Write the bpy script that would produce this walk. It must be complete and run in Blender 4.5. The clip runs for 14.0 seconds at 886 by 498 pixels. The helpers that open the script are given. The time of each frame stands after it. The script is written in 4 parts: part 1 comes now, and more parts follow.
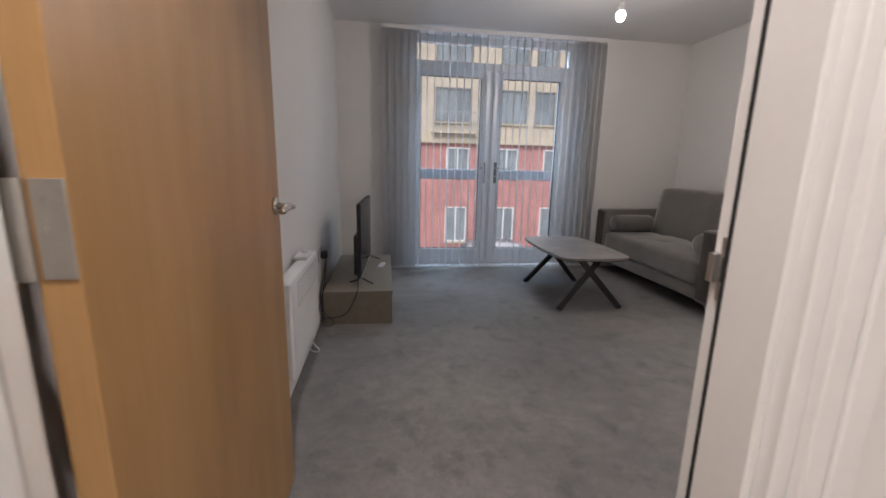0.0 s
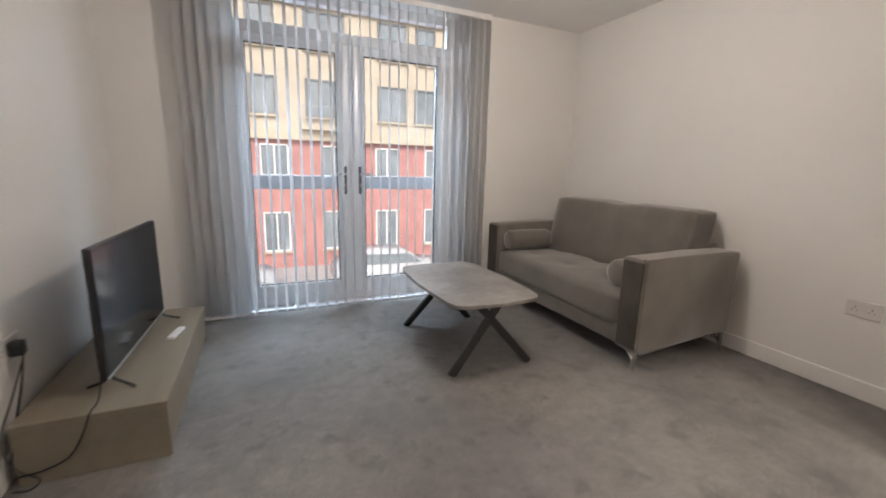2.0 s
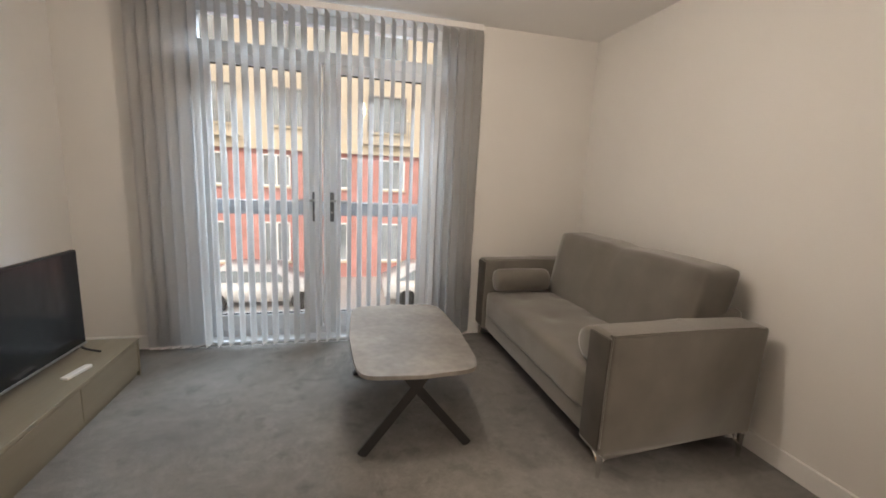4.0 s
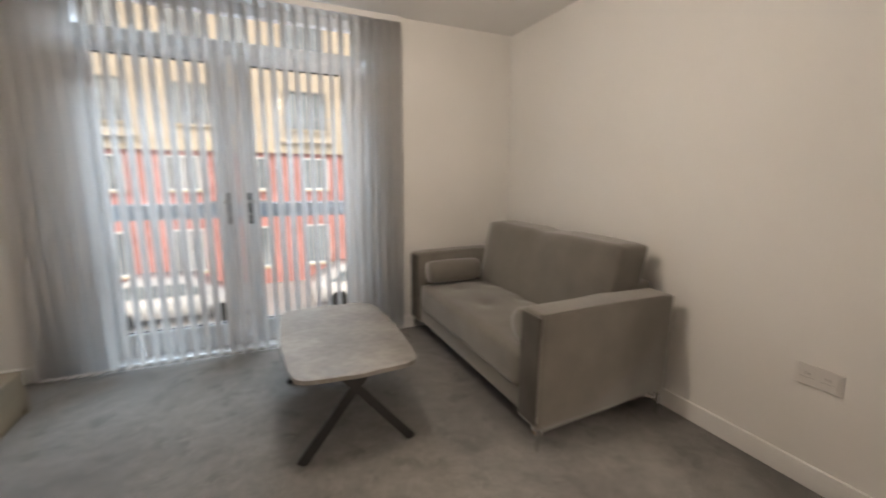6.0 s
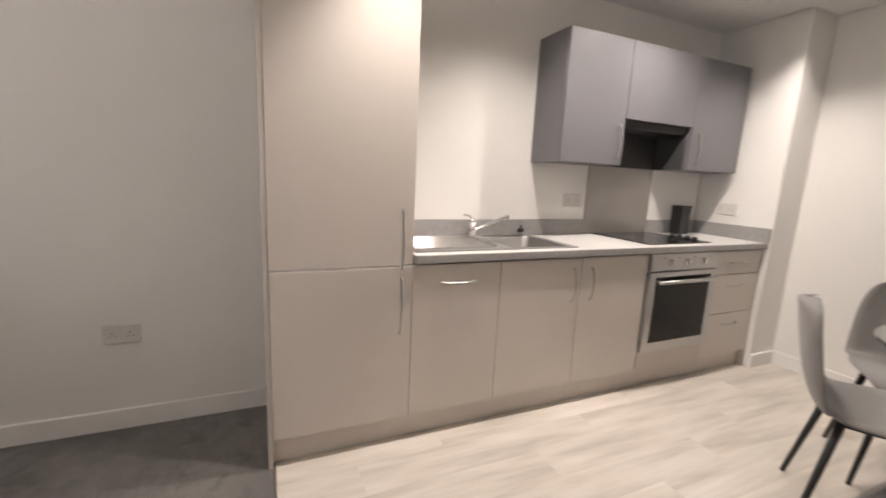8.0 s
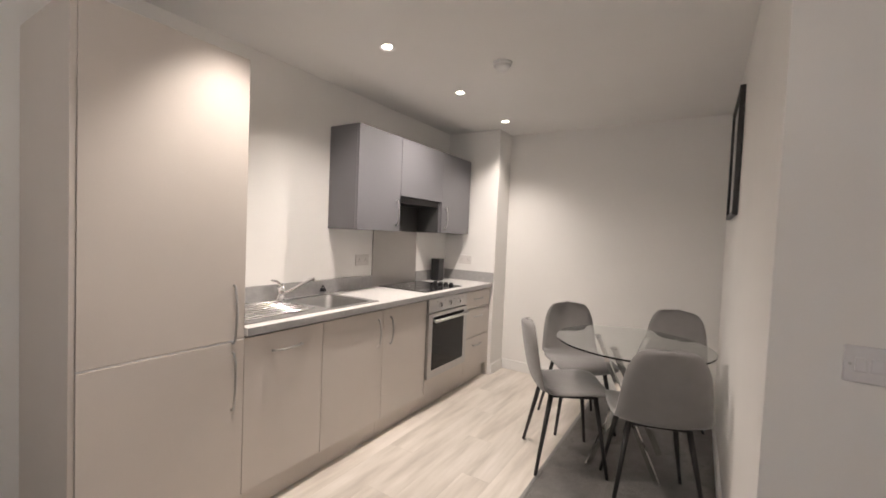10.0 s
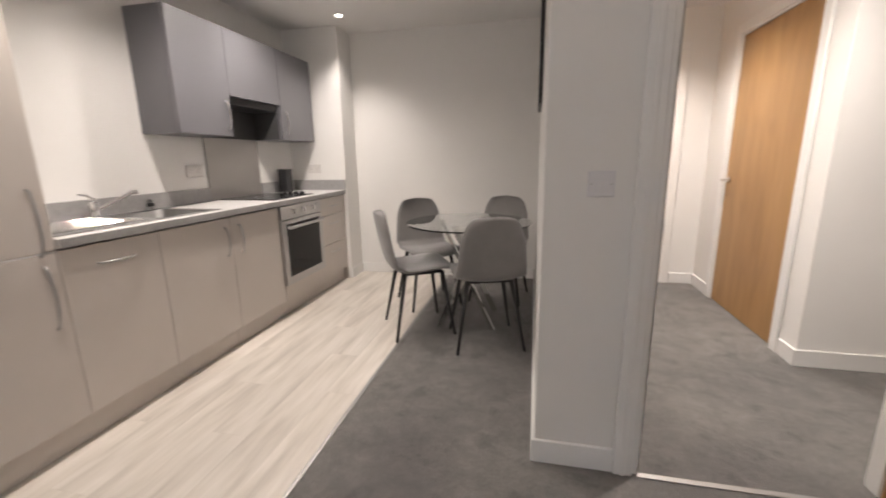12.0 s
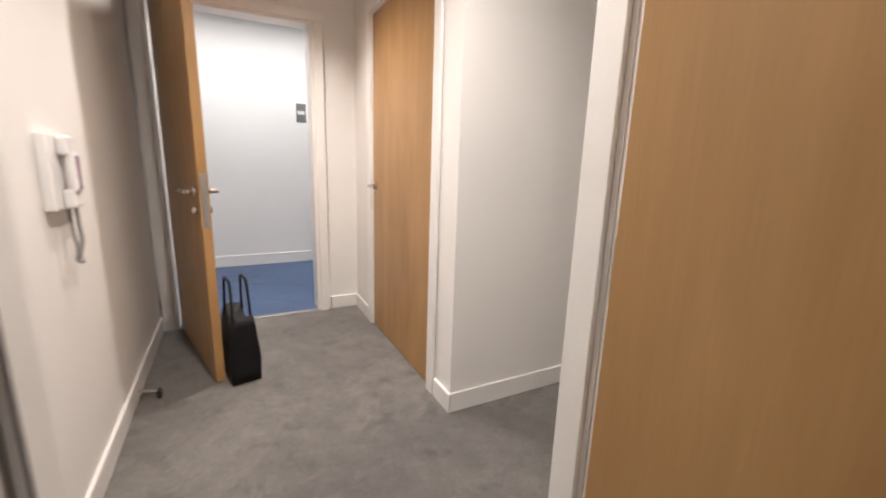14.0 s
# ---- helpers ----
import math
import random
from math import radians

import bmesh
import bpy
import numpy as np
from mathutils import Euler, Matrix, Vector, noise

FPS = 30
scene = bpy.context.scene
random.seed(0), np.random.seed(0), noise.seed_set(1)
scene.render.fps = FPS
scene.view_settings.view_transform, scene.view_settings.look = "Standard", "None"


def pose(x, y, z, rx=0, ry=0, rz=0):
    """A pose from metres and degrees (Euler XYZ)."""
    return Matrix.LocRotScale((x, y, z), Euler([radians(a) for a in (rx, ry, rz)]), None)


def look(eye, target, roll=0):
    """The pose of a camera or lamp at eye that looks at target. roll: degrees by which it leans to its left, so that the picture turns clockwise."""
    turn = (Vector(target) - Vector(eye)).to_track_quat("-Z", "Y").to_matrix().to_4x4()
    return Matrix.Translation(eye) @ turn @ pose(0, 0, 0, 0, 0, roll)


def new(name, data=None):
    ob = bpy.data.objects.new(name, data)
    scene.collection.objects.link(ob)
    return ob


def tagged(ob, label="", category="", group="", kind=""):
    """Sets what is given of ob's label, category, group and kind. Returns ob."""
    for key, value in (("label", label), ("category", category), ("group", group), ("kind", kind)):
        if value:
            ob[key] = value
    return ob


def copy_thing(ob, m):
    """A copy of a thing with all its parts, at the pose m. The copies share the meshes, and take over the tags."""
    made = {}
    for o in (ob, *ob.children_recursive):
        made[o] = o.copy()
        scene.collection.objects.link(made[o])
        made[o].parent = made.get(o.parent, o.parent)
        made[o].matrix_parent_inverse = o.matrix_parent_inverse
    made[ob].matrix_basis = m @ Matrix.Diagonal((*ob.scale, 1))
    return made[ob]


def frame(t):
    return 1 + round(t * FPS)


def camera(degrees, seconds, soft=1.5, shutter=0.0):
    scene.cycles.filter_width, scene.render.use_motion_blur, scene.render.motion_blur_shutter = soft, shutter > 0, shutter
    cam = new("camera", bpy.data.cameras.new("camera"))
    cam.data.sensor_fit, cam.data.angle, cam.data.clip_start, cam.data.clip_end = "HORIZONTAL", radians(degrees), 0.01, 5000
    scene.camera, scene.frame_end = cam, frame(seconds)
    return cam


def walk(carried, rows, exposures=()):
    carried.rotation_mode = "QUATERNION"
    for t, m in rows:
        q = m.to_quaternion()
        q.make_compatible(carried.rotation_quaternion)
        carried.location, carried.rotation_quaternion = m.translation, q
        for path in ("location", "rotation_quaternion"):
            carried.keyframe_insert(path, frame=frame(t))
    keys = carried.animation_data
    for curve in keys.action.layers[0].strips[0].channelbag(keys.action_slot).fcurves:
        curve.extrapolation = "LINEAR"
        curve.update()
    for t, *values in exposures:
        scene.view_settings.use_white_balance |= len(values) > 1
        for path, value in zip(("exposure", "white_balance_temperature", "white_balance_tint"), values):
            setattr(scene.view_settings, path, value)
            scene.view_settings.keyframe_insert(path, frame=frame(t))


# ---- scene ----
cam = camera(94.6, 14.0, soft=1.7, shutter=0.3)
PATH = [
    (0, (0.792, 0.601, 1.088), (1.07, 2.541, 0.689), 1.3),
    (0.5, (0.82, 0.875, 1.104), (1.218, 2.787, 0.672), 1.4),
    (1, (0.891, 1.138, 1.109), (1.394, 3.019, 0.654), 1.8),
    (1.5, (1.024, 1.384, 1.104), (1.642, 3.23, 0.645), 1.9),
    (2, (1.214, 1.594, 1.142), (2.013, 3.386, 0.753), 1.4),
    (2.5, (1.509, 1.669, 1.201), (2.39, 3.433, 0.866), 2.0),
    (3, (1.781, 1.696, 1.244), (2.633, 3.474, 0.906), 3.1),
    (3.5, (1.977, 1.752, 1.291), (2.619, 3.615, 0.947), 3.1),
    (3.7, (2.014, 1.764, 1.284), (2.509, 3.672, 0.947), 3.0),
    (5.8, (2.087, 1.743, 1.265), (2.578, 3.65, 0.912), 0.8),
    (6, (2.043, 1.771, 1.261), (2.84, 3.571, 0.909), 0.4),
    (6.5, (1.996, 1.761, 1.264), (3.445, 3.075, 0.849), 0.2),
    (7, (1.869, 1.788, 1.215), (3.734, 2.376, 0.793), 1.4),
    (7.5, (1.839, 1.864, 1.247), (3.786, 1.695, 0.823), 1.9),
    (8, (1.816, 1.927, 1.257), (3.619, 1.136, 0.91), 2.7),
    (8.5, (1.749, 2.021, 1.286), (3.34, 0.826, 1.082), 3.2),
    (8.7, (1.739, 2.07, 1.317), (3.241, 0.757, 1.177), 3.3),
    (10.8, (1.784, 2.573, 1.38), (2.716, 0.811, 1.217), 1.5),
    (11, (1.765, 2.595, 1.336), (2.68, 0.832, 1.101), 0.8),
    (11.5, (1.714, 2.618, 1.224), (2.47, 0.803, 0.855), -0.3),
    (12, (1.639, 2.552, 1.2), (2.068, 0.646, 0.768), -0.9),
    (12.5, (1.476, 2.361, 1.191), (1.416, 0.405, 0.778), 0.2),
    (13, (1.299, 2.149, 1.197), (0.834, 0.25, 0.776), 0.3),
    (13.5, (1.128, 1.873, 1.208), (0.487, 0.028, 0.778), 1.7),
    (14, (1.006, 1.54, 1.179), (0.106, -0.195, 0.758), 1.8),
]
EXPOSURES = [(0.0, 0.31, 6000, 12), (0.5, 0.94, 5950, 13), (1.0, 1.10, 5650, 11), (1.5, 1.06, 5650, 10), (2.0, 0.98, 6450, 10), (2.5, 0.90, 6950, 10), (3.0, 0.82, 7000, 10), (3.7, 0.86, 7100, 10),
             (5.8, 0.88, 6900, 9), (6.1, 0.88, 7050, 9), (6.5, 0.84, 7650, 10), (7.0, 0.74, 6500, 10), (8.5, 0.62, 6320, 10), (11.0, 0.62, 6280, 10), (12.0, 0.57, 6230, 10), (12.5, 0.64, 6300, 10), (13.5, 0.60, 6230, 10), (14.0, 0.46, 6220, 10)]
walk(cam, [(t, look(eye, target, roll)) for t, eye, target, roll in PATH], EXPOSURES)

# ---- world and light ----
world = bpy.data.worlds.new("sky")
scene.world = world
world.use_nodes = True
wn = world.node_tree.nodes
sky = wn.new("ShaderNodeTexSky")
sky.sky_type = "NISHITA"
sky.sun_disc = False
sky.sun_elevation = radians(38)
sky.sun_rotation = radians(200)
sky.air_density, sky.dust_density = 1.0, 4.0
wn["Background"].inputs["Strength"].default_value = 0.122
world.node_tree.links.new(sky.outputs["Color"], wn["Background"].inputs["Color"])


def lamp(name, kind, where, watts, colour, turn=(0, 0, 0), **more):
    data = bpy.data.lights.new(name, kind)
    data.energy, data.color = watts, colour
    if kind == "SUN":
        data.angle = more["angle"]
    elif kind == "SPOT":
        data.spot_size, data.spot_blend, data.shadow_soft_size = radians(more["cone"]), more["blend"], more["size"]
    elif kind == "POINT":
        data.shadow_soft_size = more["size"]
    elif kind == "AREA":
        data.shape, data.size, data.size_y = "RECTANGLE", more["size"], more["size_y"]
    ob = new(name, data)
    ob.matrix_world = pose(*where, *turn)
    return ob


lamp("sun", "SUN", (0, -10, 20), 0.8, (1.0, 0.97, 0.93), (52, 0, -20), angle=radians(20))

lamp("window_skylight", "AREA", (1.94, 5.95, 3.3), 135, (0.64, 0.81, 1.0), (-45, 0, 0), size=2.0, size_y=1.0)
CEILING = 2.41
WARM = (1.0, 0.87, 0.77)
# The last spot is unseen, added over the hall to brighten alcove and door.
SPOTS = [(3.22, 1.43), (3.315, 0.635), (3.315, -0.184), (3.32, -1.01), (0.80, -0.90), (0.72, 0.58)]
SPOT_WATTS = [42, 54, 64, 32, 84, 88]
SPOT_CONES = [90, 130, 154, 104, 130, 160]
SPOT_BLENDS = [0.75, 1.0, 1.0, 1.0, 1.0, 1.0]
for (sx, sy), watts, cone, blend in zip(SPOTS, SPOT_WATTS, SPOT_CONES, SPOT_BLENDS):
    lamp("downlight_beam", "SPOT", (sx, sy, CEILING - 0.03), watts, WARM, cone=cone, blend=blend, size=0.03)
BULB = (2.30, 3.30, 2.06)
lamp("pendant_light", "POINT", (BULB[0], BULB[1], BULB[2] - 0.07), 18, WARM, size=0.03)
# Unseen area lamp, added to brighten the corridor wall.
lamp("corridor_beam", "AREA", (0.7, -2.5, 2.46), 20, (1.0, 0.95, 0.92), size=2.0, size_y=0.4)


# ---- materials ----
def material(name):
    m = bpy.data.materials.new(name)
    m.use_nodes = True
    return m, m.node_tree.nodes, m.node_tree.links, m.node_tree.nodes["Principled BSDF"]


def coords(n, l, scale, generated=False):
    tc, mp = n.new("ShaderNodeTexCoord"), n.new("ShaderNodeMapping")
    mp.inputs["Scale"].default_value = scale
    l.new(tc.outputs["Generated" if generated else "Object"], mp.inputs["Vector"])
    return mp.outputs["Vector"]


def noise_tex(n, l, scale, detail=4, stretch=(1, 1, 1), rough=0.55):
    t = n.new("ShaderNodeTexNoise")
    t.inputs["Scale"].default_value, t.inputs["Detail"].default_value, t.inputs["Roughness"].default_value = scale, detail, rough
    l.new(coords(n, l, stretch), t.inputs["Vector"])
    return t.outputs["Fac"]


def ramp(n, l, fac, stops):
    r = n.new("ShaderNodeValToRGB")
    e = r.color_ramp.elements
    while len(e) < len(stops):
        e.new(0.5)
    for el, (p, c) in zip(e, stops):
        el.position, el.color = p, (*c, 1)
    l.new(fac, r.inputs["Fac"])
    return r.outputs["Color"]


def mixed(n, l, a, b, fac, mode="MULTIPLY"):
    x = n.new("ShaderNodeMix")
    x.data_type, x.blend_type = "RGBA", mode
    x.inputs["Factor"].default_value = fac
    l.new(a, x.inputs["A"])
    l.new(b, x.inputs["B"])
    return x.outputs["Result"]


def bumped(n, l, p, fac, strength, distance=0.002):
    b = n.new("ShaderNodeBump")
    b.inputs["Strength"].default_value, b.inputs["Distance"].default_value = strength, distance
    l.new(fac, b.inputs["Height"])
    l.new(b.outputs["Normal"], p.inputs["Normal"])


def plain(name, col, rough=0.5, metal=0.0, var=0.06, scale=3.0, fine=120.0, bump=0.1, stretch=(1, 1, 1), sheen=0.0):
    m, n, l, p = material(name)
    a = noise_tex(n, l, scale, 4, stretch)
    b = noise_tex(n, l, fine, 3, stretch)
    lo, hi = tuple(c * (1 - var) for c in col), tuple(min(1, c * (1 + var)) for c in col)
    c1 = ramp(n, l, a, [(0.3, lo), (0.7, hi)])
    g = 1 - var * 0.6
    c2 = ramp(n, l, b, [(0.3, (g, g, g)), (0.7, (1, 1, 1))])
    l.new(mixed(n, l, c1, c2, 1.0), p.inputs["Base Color"])
    p.inputs["Roughness"].default_value, p.inputs["Metallic"].default_value = rough, metal
    p.inputs["Sheen Weight"].default_value = sheen
    bumped(n, l, p, b, bump)
    return m


def oak(name, tone=1.0):
    """Crown-cut veneer: contour bands of a long soft noise, with fine vertical pores."""
    m, n, l, p = material(name)
    broad = noise_tex(n, l, 1.0, 2, (2.3, 2.3, 0.62), 0.4)
    k = n.new("ShaderNodeMath")
    k.operation = "MULTIPLY"
    k.inputs[1].default_value = 44.0
    l.new(broad, k.inputs[0])
    s_ = n.new("ShaderNodeMath")
    s_.operation = "SINE"
    l.new(k.outputs[0], s_.inputs[0])
    h = n.new("ShaderNodeMath")
    h.operation = "MULTIPLY_ADD"
    h.inputs[1].default_value, h.inputs[2].default_value = 0.5, 0.5
    l.new(s_.outputs[0], h.inputs[0])
    a = noise_tex(n, l, 1.4, 4, (5, 5, 0.6), 0.55)
    b = noise_tex(n, l, 9.0, 6, (20, 20, 0.9), 0.65)
    c1 = ramp(n, l, a, [(0.25, (0.345 * tone, 0.194 * tone, 0.074 * tone)), (0.5, (0.41 * tone, 0.236 * tone, 0.092 * tone)), (0.75, (0.46 * tone, 0.275 * tone, 0.113 * tone))])
    c2 = ramp(n, l, b, [(0.35, (0.88, 0.855, 0.82)), (0.6, (1, 1, 1))])
    c3 = ramp(n, l, h.outputs[0], [(0.0, (0.90, 0.88, 0.85)), (0.35, (1, 1, 1)), (1.0, (1, 1, 1))])
    l.new(mixed(n, l, mixed(n, l, c1, c2, 0.5), c3, 0.6), p.inputs["Base Color"])
    p.inputs["Roughness"].default_value = 0.36
    bumped(n, l, p, b, 0.08, 0.001)
    return m


def carpet_mat(name, dark, light):
    """Cut pile: broad shading, brushed patches where the pile lies the other way, and a fine tuft grain."""
    m, n, l, p = material(name)
    a = noise_tex(n, l, 1.3, 3, (1, 1, 1), 0.5)
    warp = n.new("ShaderNodeTexNoise")
    warp.inputs["Scale"].default_value, warp.inputs["Detail"].default_value, warp.inputs["Roughness"].default_value = 11.0, 6, 0.72
    l.new(coords(n, l, (1, 1, 1)), warp.inputs["Vector"])
    f = noise_tex(n, l, 330.0, 2)
    g = noise_tex(n, l, 60.0, 3)
    c1 = ramp(n, l, a, [(0.36, dark), (0.66, light)])
    c2 = ramp(n, l, warp.outputs["Fac"], [(0.30, (0.72, 0.72, 0.725)), (0.50, (0.95, 0.95, 0.95)), (0.70, (1.22, 1.21, 1.20))])
    c3 = ramp(n, l, f, [(0.25, (0.62, 0.62, 0.62)), (0.75, (1.18, 1.18, 1.18))])
    c4 = ramp(n, l, g, [(0.3, (0.84, 0.84, 0.84)), (0.7, (1.1, 1.1, 1.1))])
    tread = noise_tex(n, l, 6.5, 5, (1, 1, 1), 0.62)
    c5 = ramp(n, l, tread, [(0.30, (1.12, 1.12, 1.11)), (0.40, (1, 1, 1)), (0.56, (1, 1, 1)), (0.65, (0.66, 0.66, 0.665))])
    mix1 = mixed(n, l, mixed(n, l, c1, c2, 0.85), c5, 0.8)
    l.new(mixed(n, l, mixed(n, l, mix1, c3, 0.75), c4, 0.8), p.inputs["Base Color"])
    p.inputs["Roughness"].default_value = 0.95
    p.inputs["Sheen Weight"].default_value = 0.2
    bumped(n, l, p, f, 0.8, 0.006)
    return m


def plank_mat(name):
    m, n, l, p = material(name)
    info = n.new("ShaderNodeObjectInfo")
    shift = n.new("ShaderNodeVectorMath")
    shift.operation = "MULTIPLY_ADD"
    l.new(info.outputs["Random"], shift.inputs[0])
    shift.inputs[1].default_value = (31.0, 17.0, 0.0)
    tc = n.new("ShaderNodeTexCoord")
    mp = n.new("ShaderNodeMapping")
    mp.inputs["Scale"].default_value = (6, 0.75, 1)
    l.new(tc.outputs["Object"], shift.inputs[2])
    l.new(shift.outputs["Vector"], mp.inputs["Vector"])
    t = n.new("ShaderNodeTexNoise")
    t.inputs["Scale"].default_value, t.inputs["Detail"].default_value = 1.7, 6
    l.new(mp.outputs["Vector"], t.inputs["Vector"])
    t2 = n.new("ShaderNodeTexNoise")
    t2.inputs["Scale"].default_value, t2.inputs["Detail"].default_value = 6.0, 5
    l.new(mp.outputs["Vector"], t2.inputs["Vector"])
    c1 = ramp(n, l, t.outputs["Fac"], [(0.30, (0.46, 0.42, 0.375)), (0.48, (0.61, 0.565, 0.505)), (0.68, (0.71, 0.665, 0.61))])
    c2 = ramp(n, l, t2.outputs["Fac"], [(0.3, (0.82, 0.80, 0.78)), (0.65, (1, 1, 1))])
    c3 = ramp(n, l, info.outputs["Random"], [(0.0, (0.92, 0.92, 0.92)), (1.0, (1.05, 1.04, 1.03))])
    l.new(mixed(n, l, mixed(n, l, c1, c2, 0.5), c3, 0.7), p.inputs["Base Color"])
    p.inputs["Roughness"].default_value = 0.34
    bumped(n, l, p, t2.outputs["Fac"], 0.1, 0.001)
    return m


def glass_mat(name, tint=(1, 1, 1), rough=0.0):
    m, n, l, p = material(name)
    p.inputs["Base Color"].default_value = (*tint, 1)
    p.inputs["Transmission Weight"].default_value = 1.0
    p.inputs["Roughness"].default_value = rough
    p.inputs["IOR"].default_value = 1.45
    return m


def glow(name, col, strength):
    m, n, l, p = material(name)
    p.inputs["Base Color"].default_value = (*col, 1)
    p.inputs["Emission Color"].default_value = (*col, 1)
    p.inputs["Emission Strength"].default_value = strength
    return m


def fabric_blind(name):
    m, n, l, p = material(name)
    a = noise_tex(n, l, 60, 3, (1, 1, 3))
    l.new(ramp(n, l, a, [(0.3, (0.73, 0.72, 0.71)), (0.7, (0.80, 0.79, 0.78))]), p.inputs["Base Color"])
    p.inputs["Roughness"].default_value = 0.8
    tr = n.new("ShaderNodeBsdfTranslucent")
    tr.inputs["Color"].default_value = (0.66, 0.66, 0.67, 1)
    mx = n.new("ShaderNodeMixShader")
    mx.inputs["Fac"].default_value = 0.35
    l.new(p.outputs["BSDF"], mx.inputs[1])
    l.new(tr.outputs["BSDF"], mx.inputs[2])
    l.new(mx.outputs["Shader"], n["Material Output"].inputs["Surface"])
    return m


WALL = plain("wall_paint", (0.80, 0.785, 0.76), 0.75, var=0.025, scale=1.3, fine=260, bump=0.12)
CEIL = plain("ceiling_paint", (0.80, 0.79, 0.775), 0.85, var=0.02, scale=1.1, fine=300, bump=0.08)
GLOSS = plain("white_gloss_paint", (0.82, 0.81, 0.79), 0.32, var=0.03, scale=4, fine=80, bump=0.04)
UPVC = plain("white_upvc", (0.86, 0.87, 0.885), 0.28, var=0.02, scale=3, fine=60, bump=0.02)
SWITCH = plain("switch_plastic", (0.70, 0.69, 0.70), 0.3, var=0.03, scale=9, fine=90, bump=0.02)
PLATE = plain("grey_white_plate", (0.67, 0.645, 0.62), 0.4, var=0.03, scale=9, fine=90, bump=0.02)
PLASTIC = plain("white_plastic", (0.80, 0.79, 0.78), 0.35, var=0.03, scale=9, fine=90, bump=0.02)
OAK = oak("oak_veneer", 0.98)
OAK_EDGE = oak("oak_lipping", 1.18)
CARPET = carpet_mat("grey_carpet", (0.158, 0.149, 0.142), (0.240, 0.226, 0.212))
BLUE_CARPET = carpet_mat("blue_carpet", (0.055, 0.105, 0.225), (0.075, 0.14, 0.285))
PLANK = plank_mat("washed_oak_vinyl")
JOINT = plain("vinyl_joint", (0.54, 0.50, 0.445), 0.7)
STRIP = plain("aluminium_strip", (0.36, 0.35, 0.34), 0.45, 1.0, stretch=(1, 12, 1))
CASHMERE = plain("cashmere_laminate", (0.60, 0.55, 0.505), 0.42, var=0.03, scale=2, fine=140, bump=0.04)
GREY_LAM = plain("grey_laminate", (0.155, 0.152, 0.164), 0.38, var=0.03, scale=2, fine=140, bump=0.04)
CARCASS = plain("carcass_grey", (0.30, 0.28, 0.26), 0.55, var=0.03)
# Shade inside holes and recesses is put into this near-black colour.
DARK_IN = plain("cavity_shade", (0.05, 0.05, 0.05), 0.6)
WORKTOP = plain("speckled_worktop", (0.60, 0.585, 0.57), 0.33, var=0.10, scale=35, fine=260, bump=0.03)
UPSTAND = plain("grey_upstand", (0.33, 0.325, 0.32), 0.4, var=0.08, scale=30, fine=200, bump=0.03)
STEEL = plain("brushed_steel", (0.56, 0.55, 0.54), 0.28, 1.0, var=0.06, scale=6, fine=90, bump=0.04, stretch=(1, 14, 1))
SPLASH = plain("splashback_steel", (0.36, 0.345, 0.33), 0.38, 0.9, var=0.03, scale=2, fine=160, bump=0.0)
SINK_STEEL = plain("polished_sink_steel", (0.30, 0.295, 0.29), 0.55, 1.0, var=0.04, scale=6, fine=90, bump=0.03, stretch=(14, 1, 1))
HINGE = plain("dull_hinge_steel", (0.50, 0.48, 0.44), 0.42, 1.0, var=0.08, scale=14, fine=120, bump=0.05)
CHROME = plain("chrome", (0.80, 0.79, 0.78), 0.12, 1.0, var=0.03, bump=0.0)
NICKEL = plain("satin_nickel", (0.62, 0.58, 0.53), 0.27, 1.0, var=0.04, bump=0.02)
BLACK_GLASS = plain("black_glass", (0.012, 0.012, 0.013), 0.07, var=0.05, bump=0.0)
OVEN_GLASS = plain("oven_glass", (0.014, 0.0135, 0.013), 0.06, var=0.1, bump=0.0)
OVEN_GLASS.node_tree.nodes["Principled BSDF"].inputs["Specular IOR Level"].default_value = 0.28
BLACK = plain("black_plastic", (0.018, 0.018, 0.02), 0.4, var=0.1)
BLACK_METAL = plain("black_powder_coat", (0.02, 0.019, 0.019), 0.42, var=0.1, fine=200)
SOFA = plain("grey_velvet", (0.158, 0.143, 0.122), 0.85, var=0.15, scale=5, fine=240, bump=0.3, sheen=0.6)
# Darker velvet copy: the arm fronts' pile shading is put into its colour.
SOFA_FRONT = plain("shaded_grey_velvet", (0.075, 0.066, 0.055), 0.9, var=0.2, scale=6, fine=240, bump=0.3, sheen=0.1)
CHAIR = plain("grey_chair_fabric", (0.225, 0.215, 0.21), 0.9, var=0.08, scale=6, fine=420, bump=0.4, sheen=0.3)
STONE = plain("stone_effect_top", (0.275, 0.255, 0.235), 0.35, var=0.30, scale=3.2, fine=26, bump=0.05)
TAUPE = plain("taupe_laminate", (0.245, 0.212, 0.158), 0.4, var=0.08, scale=2.5, fine=30, bump=0.05, stretch=(6, 0.6, 6))
LEATHER = plain("black_leather", (0.012, 0.011, 0.012), 0.58, var=0.2, scale=12, fine=180, bump=0.4)
LEATHER.node_tree.nodes["Principled BSDF"].inputs["Specular IOR Level"].default_value = 0.2
PURPLE = plain("purple_plastic", (0.30, 0.16, 0.26), 0.4)
BLIND = fabric_blind("blind_fabric")
GLASS = glass_mat("window_glass")
TABLE_GLASS = glass_mat("table_glass", (0.93, 0.97, 0.96))
LAMP_GLOW = glow("lamp_glow", (1.0, 0.9, 0.78), 14)
PANEL_GLOW = glow("panel_glow", (1.0, 0.96, 0.9), 2.2)
SCREEN = plain("tv_screen", (0.008, 0.009, 0.011), 0.12, var=0.05, bump=0.0)
GREY_SIGN = plain("grey_sign", (0.16, 0.16, 0.165), 0.4, var=0.1)
